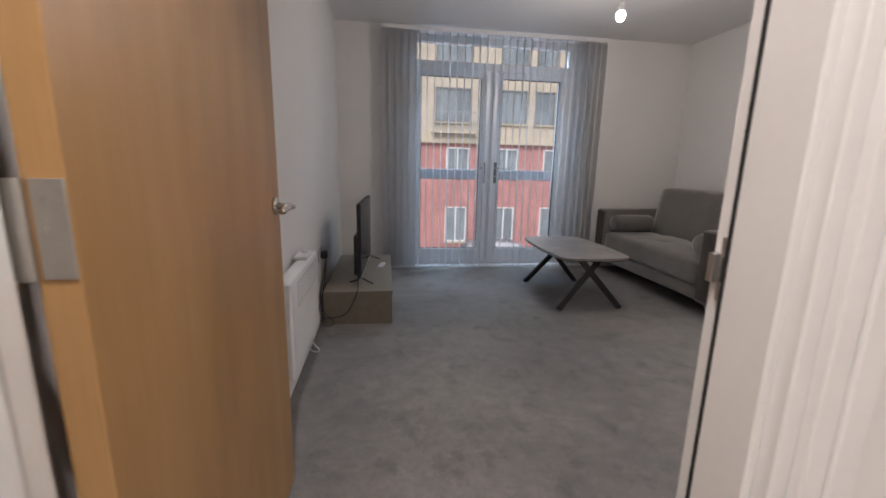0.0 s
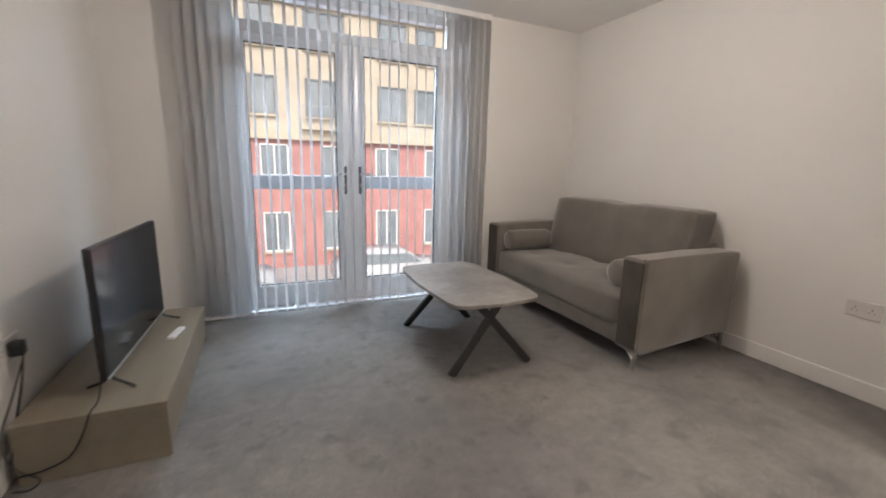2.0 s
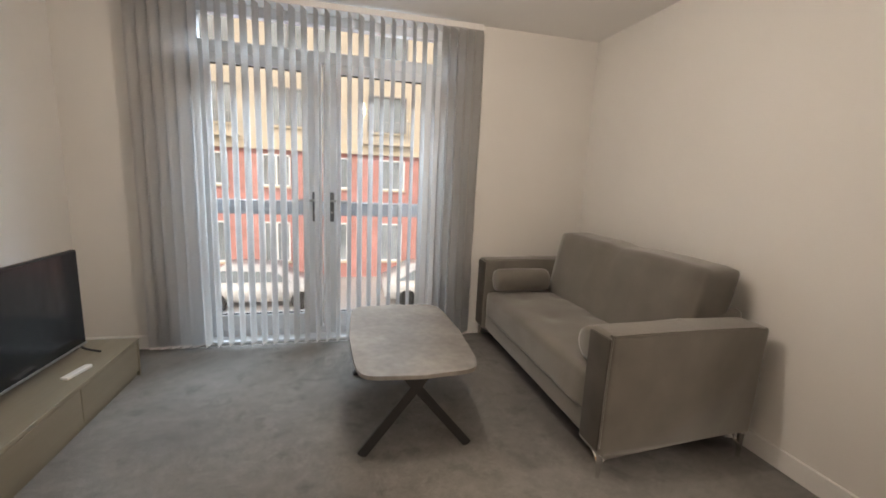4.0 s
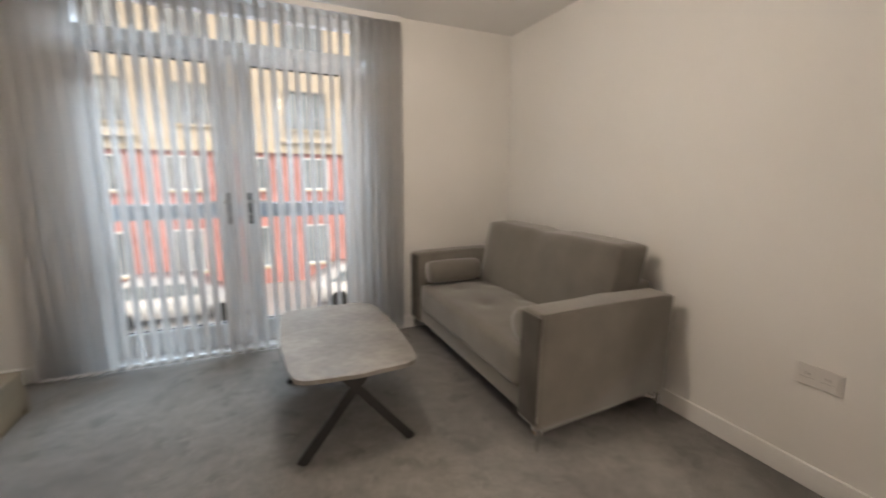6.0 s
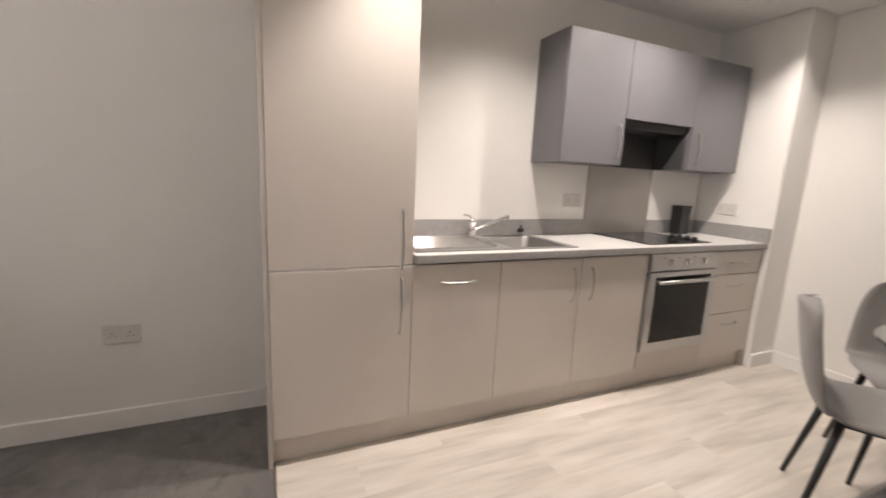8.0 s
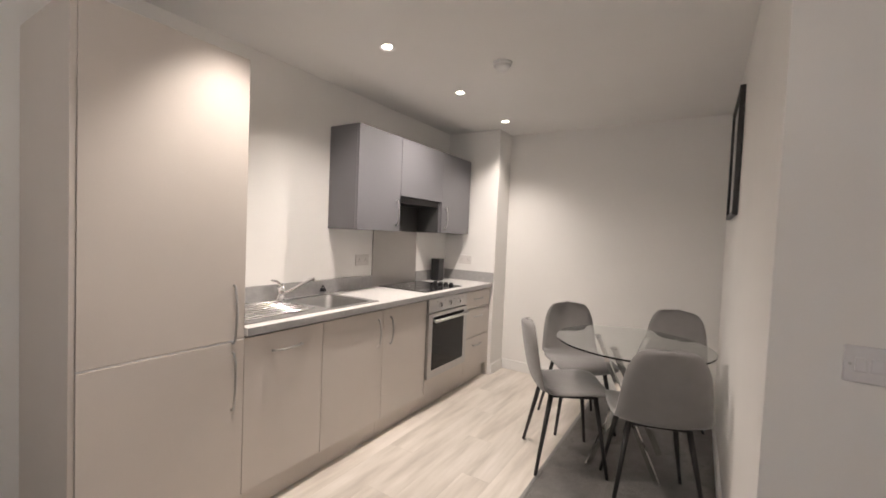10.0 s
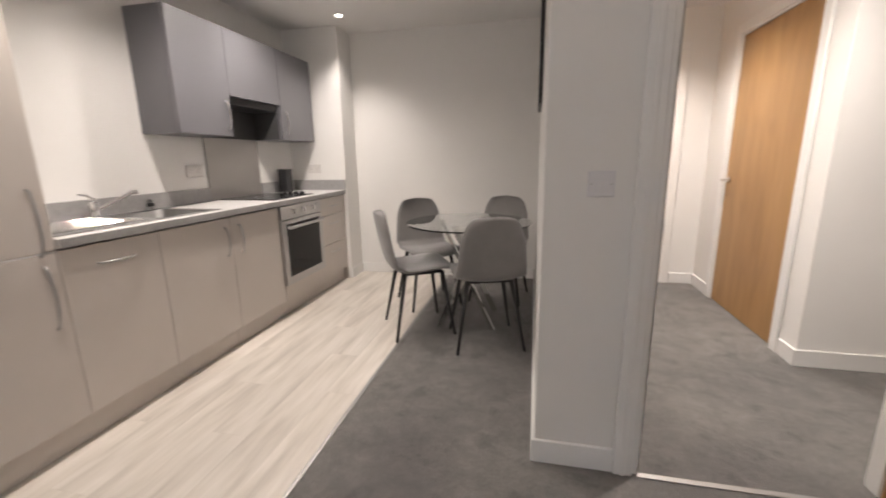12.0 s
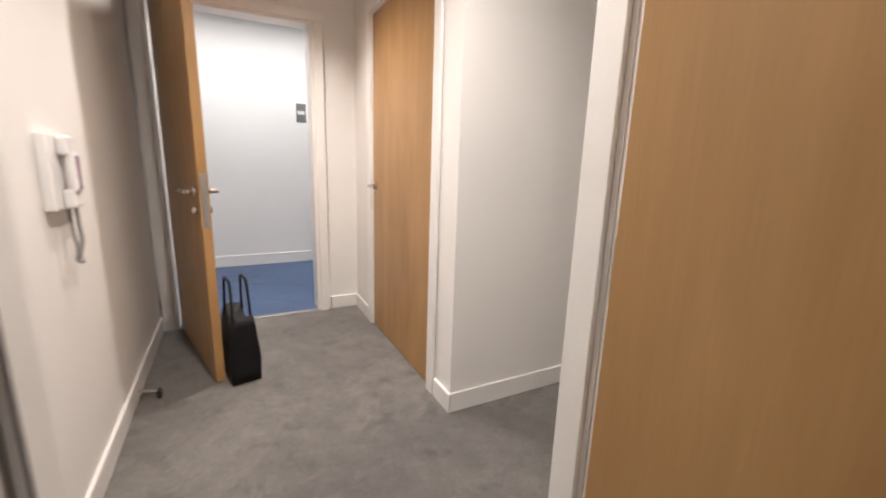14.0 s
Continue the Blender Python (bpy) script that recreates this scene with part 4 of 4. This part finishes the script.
part("upstand", block(KW - 0.018, KW, -0.105, 1.325, 0.911, 1.01, 0.002), UPSTAND, wt, "grey upstand")
part("upstand", block(KW - 0.018, KW, -1.245, -0.712, 0.911, 1.01, 0.002), UPSTAND, wt, "grey upstand")
part("upstand", block(3.475, KW - 0.019, -1.249, -1.231, 0.911, 1.01, 0.002), UPSTAND, wt, "grey upstand")
spb = tagged(link_mesh("splashback", block(KW - 0.012, KW - 0.002, -0.71, -0.107, 0.912, 1.40, 0.001), SPLASH), "brushed steel splashback behind the hob", "splashback")

sink = thing("sink", (0, 0, 0), "stainless steel sink with ribbed drainer set in the worktop", "sink")
Z = 0.9105
rim = blocks([(3.545, SX0 + 0.012, 0.36, 1.30, Z, Z + 0.004), (SX1 - 0.012, 3.99, 0.36, 1.30, Z, Z + 0.004), (SX0 + 0.012, SX1 - 0.012, 0.36, SY0 + 0.012, Z, Z + 0.004), (SX0 + 0.012, SX1 - 0.012, SY1 - 0.012, 1.30, Z, Z + 0.004)])
part("rim", rim, SINK_STEEL, sink)
bowl = bmesh.new()
rings = []
for r, z in ((0.0, Z + 0.003), (0.012, Z - 0.02), (0.025, Z - 0.11), (0.06, Z - 0.15), (0.14, Z - 0.155)):
    x0, x1, y0, y1 = SX0 + 0.008 + r, SX1 - 0.008 - r, SY0 + 0.008 + r, SY1 - 0.008 - r
    rad, ring_ = 0.045, []
    for cx, cy, a0 in ((x1 - rad, y1 - rad, 0), (x0 + rad, y1 - rad, 90), (x0 + rad, y0 + rad, 180), (x1 - rad, y0 + rad, 270)):
        for a in range(0, 91, 15):
            ring_.append(bowl.verts.new((cx + rad * math.cos(radians(a0 + a)), cy + rad * math.sin(radians(a0 + a)), z)))
    rings.append(ring_)
for a, b in zip(rings, rings[1:]):
    for k in range(len(a)):
        bowl.faces.new((a[k], a[(k + 1) % len(a)], b[(k + 1) % len(a)], b[k]))
bowl.faces.new(rings[-1])
part("bowl", bowl, SINK_STEEL, sink, "deep rounded bowl", True)
for k in range(7):
    x = 3.615 + k * 0.05
    part("drainer_rib", tube([(x, 0.85, Z + 0.003), (x, 0.87, Z + 0.007), (x, 1.25, Z + 0.009), (x, 1.275, Z + 0.003)], 0.008, 8), CHROME, sink, "", True)
part("waste", rod((3.767, 0.588, Z - 0.154), (3.767, 0.588, Z - 0.151), 0.04, None, 20), CHROME, sink)

tap = thing("tap", (3.985, 0.79, 0.9145), "chrome mixer tap with a long swivel spout", "tap")
part("body", rod((0, 0, 0), (0, 0, 0.085), 0.024, 0.021, 20), CHROME, tap, "", True)
part("spout", tube([(0, -0.005, 0.035), (-0.02, -0.06, 0.06), (-0.05, -0.15, 0.105), (-0.062, -0.195, 0.125), (-0.066, -0.207, 0.112)], 0.010, 10), CHROME, tap, "", True)
lv = rod((0, 0, 0.085), (0, 0, 0.105), 0.021, 0.016, 20)
tube([(0, 0, 0.10), (0.01, 0.02, 0.12), (0.02, 0.055, 0.128)], 0.006, 8, lv)
part("lever", lv, CHROME, tap, "", True)
plugthing = thing("sink_plug", (4.005, 0.43, 0.9145), "black rubber sink plug on its chain post", "sink plug")
part("post", rod((0, 0, 0), (0, 0, 0.045), 0.006, None, 10), CHROME, plugthing)
part("plug", rod((0, 0, 0.02), (0, 0, 0.04), 0.022, 0.018, 18), RUBBER, plugthing, "", True)
part("ring", tube([(0.012, 0, 0.045), (0, 0, 0.062), (-0.012, 0, 0.045)], 0.003, 6), RUBBER, plugthing)

hob = thing("hob", (0, 0, 0.9105), "black glass hob with four burner zones", "hob")
part("glass", block(3.55, 4.03, -0.755, -0.185, 0, 0.007, 0.002), BLACK_GLASS, hob)
for hx, hy, r in ((3.68, -0.33, 0.09), (3.90, -0.33, 0.075), (3.68, -0.56, 0.075), (3.90, -0.56, 0.09)):
    bm = bmesh.new()
    n = 40
    ia = [bm.verts.new((hx + r * math.cos(2 * math.pi * k / n), hy + r * math.sin(2 * math.pi * k / n), 0.0075)) for k in range(n)]
    oa = [bm.verts.new((hx + (r + 0.003) * math.cos(2 * math.pi * k / n), hy + (r + 0.003) * math.sin(2 * math.pi * k / n), 0.0075)) for k in range(n)]
    for k in range(n):
        bm.faces.new((ia[k], ia[(k + 1) % n], oa[(k + 1) % n], oa[k]))
    part("zone_ring", bm, UPSTAND, hob, "thin grey ring")
for k in range(4):
    part("knob", rod((3.63 + k * 0.055, -0.70, 0.007), (3.63 + k * 0.055, -0.70, 0.03), 0.021, 0.018, 18), BLACK, hob, "black control knob", True)

cad = thing("utensil_pot", (3.965, -0.985, 0.9105), "black rectangular utensil pot on the worktop", "utensil pot")
part("body", blocks([(-0.045, 0.045, -0.05, 0.05, 0.0, 0.21)], 0.008, 2), BLACK, cad)
part("rim", blocks([(-0.047, 0.047, -0.052, 0.052, 0.203, 0.215)], 0.003), BLACK, cad)

# wall units
WX = 3.76
w1 = unit("wall_cabinet", -0.10, 0.37, 1.378, 2.105, "grey laminate wall cabinet with bow handle", WX, KW, GREY_LAM, "wall cabinet")
e1 = front(w1, -0.10, 0.37, 1.378, 2.105, WX, GREY_LAM)
bow_handle(e1, WX, -0.05, 1.52, 0.19)
w2 = thing("hood_cabinet", (0, 0, 0), "grey laminate cabinet with open extractor hood recess", "wall cabinet", "kitchen units")
part("body", blocks([(WX + 0.022, KW, -0.6985, -0.1015, 1.66, 2.104), (WX + 0.022, KW, -0.6985, -0.683, 1.378, 1.66), (WX + 0.022, KW, -0.117, -0.1015, 1.378, 1.66), (KW - 0.03, KW, -0.683, -0.117, 1.40, 1.66)]), GREY_LAM, w2)
front(w2, -0.70, -0.10, 1.655, 2.105, WX, GREY_LAM)
# The unlit recess is painted: dark sheets carry its shade.
part("recess_shade", blocks([(WX + 0.024, KW - 0.032, -0.682, -0.678, 1.379, 1.60), (WX + 0.024, KW - 0.032, -0.122, -0.118, 1.379, 1.60), (KW - 0.036, KW - 0.032, -0.678, -0.122, 1.379, 1.60)]), DARK_IN, w2, "dark sheets carrying the shade of the recess")
part("hood", block(WX + 0.03, KW - 0.03, -0.68, -0.12, 1.605, 1.658, 0.003), BLACK, w2, "dark extractor hood underside")
w3 = unit("wall_cabinet", -1.215, -0.70, 1.378, 2.105, "grey laminate wall cabinet with bow handle", WX, KW, GREY_LAM, "wall cabinet")
e3 = front(w3, -1.215, -0.70, 1.378, 2.105, WX, GREY_LAM)
bow_handle(e3, WX, -0.755, 1.52, 0.19)

# ---- dining corner ----
tbl = thing("dining_table", (2.10, -0.36, 0), "round glass dining table on crossed chrome legs", "dining table")
top = rod((0, 0, 0.742), (0, 0, 0.752), 0.45, None, 72)
bmesh.ops.bevel(top, geom=[e for e in top.edges if abs(e.verts[0].co.z - e.verts[1].co.z) < 1e-5], offset=0.002, segments=2, affect="EDGES")
part("tabletop", top, TABLE_GLASS, tbl, "clear round glass top")
for a in (48, 138, 228, 318):
    c, s = math.cos(radians(a)), math.sin(radians(a))
    tw = math.cos(radians(a + 25)), math.sin(radians(a + 25))
    part("leg", bar((0.27 * c, 0.27 * s, 0.0), (-0.22 * tw[0], -0.22 * tw[1], 0.735), 0.036, 0.012, None, (-s, c, 0)), CHROME, tbl, "flat chrome leg")
    part("pad", rod((-0.22 * tw[0], -0.22 * tw[1], 0.732), (-0.22 * tw[0], -0.22 * tw[1], 0.7415), 0.022, None, 18), CHROME, tbl)


def dining_chair():
    ch = thing("dining_chair", (0, 0, 0), "grey upholstered shell dining chair with black splayed legs", "dining chair", "chairs round the glass table")
    prof = smooth_path([(0, 0.225, 0.435), (0, 0.215, 0.462), (0, 0.12, 0.472), (0, -0.02, 0.462), (0, -0.12, 0.462), (0, -0.185, 0.495), (0, -0.215, 0.56), (0, -0.24, 0.66), (0, -0.262, 0.77), (0, -0.275, 0.845), (0, -0.278, 0.868)], 4)
    n, m = len(prof), 12
    bm = bmesh.new()
    sides = []
    for face in (0, 1):
        grid = []
        for i, p in enumerate(prof):
            d = (prof[min(i + 1, n - 1)] - prof[max(i - 1, 0)]).normalized()
            nor = Vector((0, -d.z, d.y))
            s = i / (n - 1)
            half = 0.205 + 0.02 * math.sin(math.pi * min(1, s * 2))
            if s > 0.45:
                half = 0.222 * (1 - 0.30 * ((s - 0.45) / 0.55) ** 1.5)
            if s > 0.70:
                half *= math.sqrt(max(0.0, 1 - ((s - 0.70) / 0.302) ** 2.2)) * 0.97 + 0.03
            if s < 0.10:
                half *= 0.86 + 0.14 * math.sqrt(s / 0.10)
            row = []
            for k in range(m + 1):
                u = -1 + 2 * k / m
                curl = (0.034 * max(0, (s - 0.42) / 0.58) + 0.012) * u * u
                q = p + Vector((u * half, curl if s > 0.42 else 0, 0.018 * u * u if s < 0.5 else 0))
                t = 0.017 * (1 - 0.75 * u ** 6)
                if s > 0.97 or s < 0.02:
                    t *= 0.5
                row.append(bm.verts.new(q + nor * (t if face else -t)))
            grid.append(row)
        sides.append(grid)
        for i in range(n - 1):
            for k in range(m):
                bm.faces.new((grid[i][k], grid[i][k + 1], grid[i + 1][k + 1], grid[i + 1][k]))
    a, b = sides
    for i in range(n - 1):
        bm.faces.new((a[i][0], a[i + 1][0], b[i + 1][0], b[i][0]))
        bm.faces.new((a[i][m], b[i][m], b[i + 1][m], a[i + 1][m]))
    for k in range(m):
        bm.faces.new((a[0][k], b[0][k], b[0][k + 1], a[0][k + 1]))
        bm.faces.new((a[-1][k], a[-1][k + 1], b[-1][k + 1], b[-1][k]))
    part("seat_shell", bm, CHAIR, ch, "one-piece padded grey fabric seat and back", True)
    for sx in (-1, 1):
        for sy in (-1, 1):
            part("leg", rod((sx * 0.215, sy * 0.205, 0.0), (sx * 0.14, sy * 0.13 + 0.01, 0.447), 0.0095, 0.015, 12), BLACK_METAL, ch, "", True)
    part("seat_frame", blocks([(-0.15, 0.15, -0.13, 0.15, 0.436, 0.447)], 0.003), BLACK_METAL, ch)
    return ch


chair = dining_chair()
# x, y and the heading in which the sitter faces
SEATS = [(2.435, -0.145, 120), (1.935, -0.02, 198), (2.50, -0.70, 35), (1.92, -0.92, -8)]
for k, (x, y, a) in enumerate(SEATS):
    if k == 0:
        chair.matrix_world = pose(x, y, 0, 0, 0, a)
    else:
        copy_thing(chair, pose(x, y, 0, 0, 0, a))

pic = thing("picture_frame", (1.607, -0.62, 1.895), "black framed picture hanging on the partition wall", "picture")
part("frame", blocks([(0.002, 0.028, -0.31, 0.31, 0.325, 0.35), (0.002, 0.028, -0.31, 0.31, -0.35, -0.325), (0.002, 0.028, -0.31, -0.285, -0.325, 0.325), (0.002, 0.028, 0.285, 0.31, -0.325, 0.325)], 0.002), BLACK_METAL, pic)
part("print", block(0.004, 0.012, -0.285, 0.285, -0.325, 0.325), PRINT, pic, "pale print behind the frame")

# ---- hall ----
bag = thing("handbag", (1.025, -0.79, 0), "black leather tote bag with two handles standing by the front door", "handbag", turn=12)
bb = block(-0.07, 0.07, -0.125, 0.125, 0.0, 0.37)
bmesh.ops.subdivide_edges(bb, edges=bb.edges[:], cuts=5, use_grid_fill=True)
for v in bb.verts:
    z = v.co.z / 0.37
    v.co.x *= 1 - 0.45 * z ** 2 + 0.12 * math.sin(math.pi * z)
    v.co.y *= 1 + 0.06 * math.sin(math.pi * z) - 0.05 * z
    v.co += Vector((noise.noise(v.co * 9), noise.noise(v.co * 9 + Vector((5, 0, 0))), 0)) * 0.010 * (0.2 + z)
    if z > 0.98:
        v.co.z -= 0.05 * (1 - (v.co.y / 0.125) ** 2)
part("body", bb, LEATHER, bag, "", True)
for s in (-1, 1):
    part("handle", tube([(s * 0.045, -0.09, 0.30), (s * 0.042, -0.085, 0.40), (s * 0.040, -0.06, 0.53), (s * 0.040, 0.0, 0.545), (s * 0.040, 0.06, 0.53), (s * 0.042, 0.085, 0.40), (s * 0.045, 0.09, 0.30)], 0.007, 8), LEATHER, bag, "", True)
part("trim", tube([(-0.035, -0.118, 0.355), (0, -0.122, 0.36), (0.035, -0.118, 0.355)], 0.003, 6), STEEL, bag, "thin metal trim")

ic = thing("intercom_phone", (1.49, -0.125, 1.11), "white wall intercom handset with a hanging grey cord", "intercom")
part("base", block(-0.03, 0, -0.10, 0.105, -0.112, 0.112, 0.006, 2), PLASTIC, ic)
hs = blocks([(-0.06, -0.03, -0.02, 0.045, 0.05, 0.108), (-0.06, -0.03, -0.02, 0.045, -0.108, -0.05), (-0.068, -0.045, -0.015, 0.04, -0.06, 0.06)], 0.008, 2)
part("handset", hs, PLASTIC, ic, "white handset")
part("button_strip", block(-0.0705, -0.067, 0.003, 0.023, -0.05, 0.05, 0.001), PURPLE, ic, "muted purple strip")
loop = [(-0.034 - 0.004 * math.sin(k * 0.7), -0.012 + 0.026 * math.cos(math.pi * (1 - k / 24)), -0.112 - 0.175 * math.sin(math.pi * k / 24) ** 0.45) for k in range(25)]
part("cord", tube(loop, 0.0062, 8), UPSTAND, ic, "grey looped cord", True)

ds = thing("door_stop", (1.44, -0.71, 0), "small brown rubber and metal door stop on the skirting", "door stop")
part("arm", rod((0.035, 0, 0.045), (-0.05, 0.02, 0.03), 0.008, None, 10), NICKEL, ds)
part("foot", blocks([(-0.06, -0.04, 0.0, 0.04, 0.0, 0.045)], 0.006), RUBBER, ds)

sg = thing("number_sign", (0.285, -3.27, 1.635), "small grey door number sign on the corridor wall", "sign")
part("plate", block(-0.05, 0.05, 0.0, 0.008, -0.095, 0.095, 0.003), GREY_SIGN, sg)
part("marking", blocks([(-0.032, -0.012, 0.008, 0.0095, -0.018, 0.022), (-0.006, 0.012, 0.008, 0.0095, -0.018, 0.022), (0.018, 0.034, 0.008, 0.0095, -0.018, 0.022)]), PLASTIC, sg, "pale illegible marking")

# ---- outside ----
GZ = -3.3
setting("ground", block(-400, 400, 5.2, 800, GZ - 0.5, GZ), PAVING, "grey paving below the window", "ground")
setting("road", block(-400, 400, 9.0, 15.0, GZ, GZ + 0.01), ASPHALT, "grey asphalt street", "road")
for y0, y1 in ((8.7, 9.0), (15.0, 15.3)):
    setting("kerb", block(-60, 60, y0, y1, GZ, GZ + 0.12, 0.01), PAVING, "grey stone kerb along the street", "kerb")
apt = thing("apartment_building", (0, 20, GZ), "apartment block of red brick below and yellow brick above", "building")
part("wall", block(-26, 34, 0.25, 10, 0, 5.43), RED_BRICK, apt, "red brick lower storeys")
part("wall", block(-26, 34, 0.2, 10, 5.85, 10.6), YELLOW, apt, "yellow brick upper storeys")
part("band", block(-26.05, 34.05, 0.0, 10, 5.43, 5.85, 0.01), CREAM, apt, "cream band between the storeys")
part("parapet", block(-26.1, 34.1, 0.05, 10.1, 10.6, 10.9, 0.02), CREAM, apt)


def far_window(x, z, w, h, frame_mat, bars=1, depth=0.2):
    w_ = part("window", blocks([(x, x + w, depth - 0.08, depth + 0.06, z, z + 0.06), (x, x + w, depth - 0.08, depth + 0.06, z + h - 0.06, z + h), (x, x + 0.06, depth - 0.08, depth + 0.06, z, z + h), (x + w - 0.06, x + w, depth - 0.08, depth + 0.06, z, z + h)]
                               + [(x + w * (k + 1) / (bars + 1) - 0.03, x + w * (k + 1) / (bars + 1) + 0.03, depth - 0.07, depth + 0.05, z, z + h) for k in range(bars)], 0.0), frame_mat, apt)
    part("pane", block(x + 0.05, x + w - 0.05, depth - 0.02, depth + 0.02, z + 0.05, z + h - 0.05), FAR_GLASS, w_)
    part("sill", block(x - 0.05, x + w + 0.05, depth - 0.14, depth, z - 0.08, z, 0.0), CREAM, w_)


for k in range(-3, 4):
    bx = 6.9 * k
    for z in (6.4, 9.0):
        far_window(bx - 0.75, z, 1.3, 1.5, GREY_FRAME, 1)
        far_window(bx + 0.98, z, 0.95, 1.5, GREY_FRAME, 0)
        far_window(bx + 3.1, z, 1.65, 1.5, GREY_FRAME, 2)
for k in range(-8, 11):
    far_window(2.4 * k - 1.15, 3.95, 1.1, 1.3, UPVC, 1, 0.25)
    far_window(2.4 * k - 1.15, 0.75, 1.05, 1.7, UPVC, 1, 0.25)
for k in range(-3, 4):
    bx = 6.9 * k + 2.9
    bal = part("balcony", block(bx, bx + 2.05, -0.35, 0.2, 5.85, 5.95, 0.01), CREAM, apt, "cream balcony slab")
    rails = bmesh.new()
    block(bx, bx + 2.05, -0.34, -0.30, 6.78, 6.82, bm=rails)
    for j in range(18):
        block(bx + 0.02 + j * 0.117, bx + 0.035 + j * 0.117, -0.33, -0.31, 5.95, 6.8, bm=rails)
    part("railing", rails, RAIL, bal, "slim grey balustrade")


def car(x, y, mat, label, turn=0):
    c = thing("car", (x, y, GZ + 0.01), label, "car", "parked cars", turn=turn)
    body = prism([(-2.1, 0.28), (2.1, 0.28), (2.15, 0.6), (2.0, 0.82), (1.1, 0.92), (0.55, 1.36), (-1.1, 1.42), (-1.85, 0.95), (-2.12, 0.85)], -0.85, 0.85)
    bmesh.ops.rotate(body, verts=body.verts, cent=(0, 0, 0), matrix=Matrix.Rotation(radians(90), 3, "X"))
    bmesh.ops.bevel(body, geom=body.edges[:], offset=0.06, segments=2, affect="EDGES")
    part("body", body, mat, c, "", True)
    for s in (-1, 1):
        part("side_window", prism([(1.0, 0.95), (0.52, 1.30), (-1.05, 1.35), (-1.65, 0.97)], -0.01, 0.01), FAR_GLASS, c).matrix_local = pose(0, s * 0.855, 0, 90, 0, 0)
        for wx in (-1.3, 1.3):
            part("wheel", rod((wx, s * 0.7, 0.31), (wx, s * 0.88, 0.31), 0.31, None, 20), RUBBER, c)
    return c


car(-0.6, 16.6, CAR_WHITE, "white parked car in the street")
car(5.6, 16.5, CAR_WHITE, "white parked car in the street")
car(-7.0, 16.6, CAR_DARK, "dark parked car in the street")

# ---- vinyl planks ----
meshes = {}


def plank(x0, x1, y0, y1):
    key = (round(x1 - x0, 3), round(y1 - y0, 3))
    if key not in meshes:
        bm = block(0, key[0], 0, key[1], -0.003, 0.0, 0.0004)
        me = bpy.data.meshes.new("plank")
        bm.to_mesh(me)
        bm.free()
        me.materials.append(PLANK)
        meshes[key] = me
    ob = new("plank", meshes[key])
    ob.parent = vinyl
    ob.location = (x0, y0, 0)


PW, PL, G = 0.178, 1.22, 0.0004
col, x = 0, 2.506
while x < 3.58:
    y = -1.53 - (0.13 + 0.41 * (col % 3))
    while y < 1.915:
        a, b = max(y, -1.53), min(y + PL, 1.915)
        if b - a > 0.05:
            plank(x, min(x + PW - G, 3.58), a, b - G)
        y += PL
    x, col = x + PW, col + 1
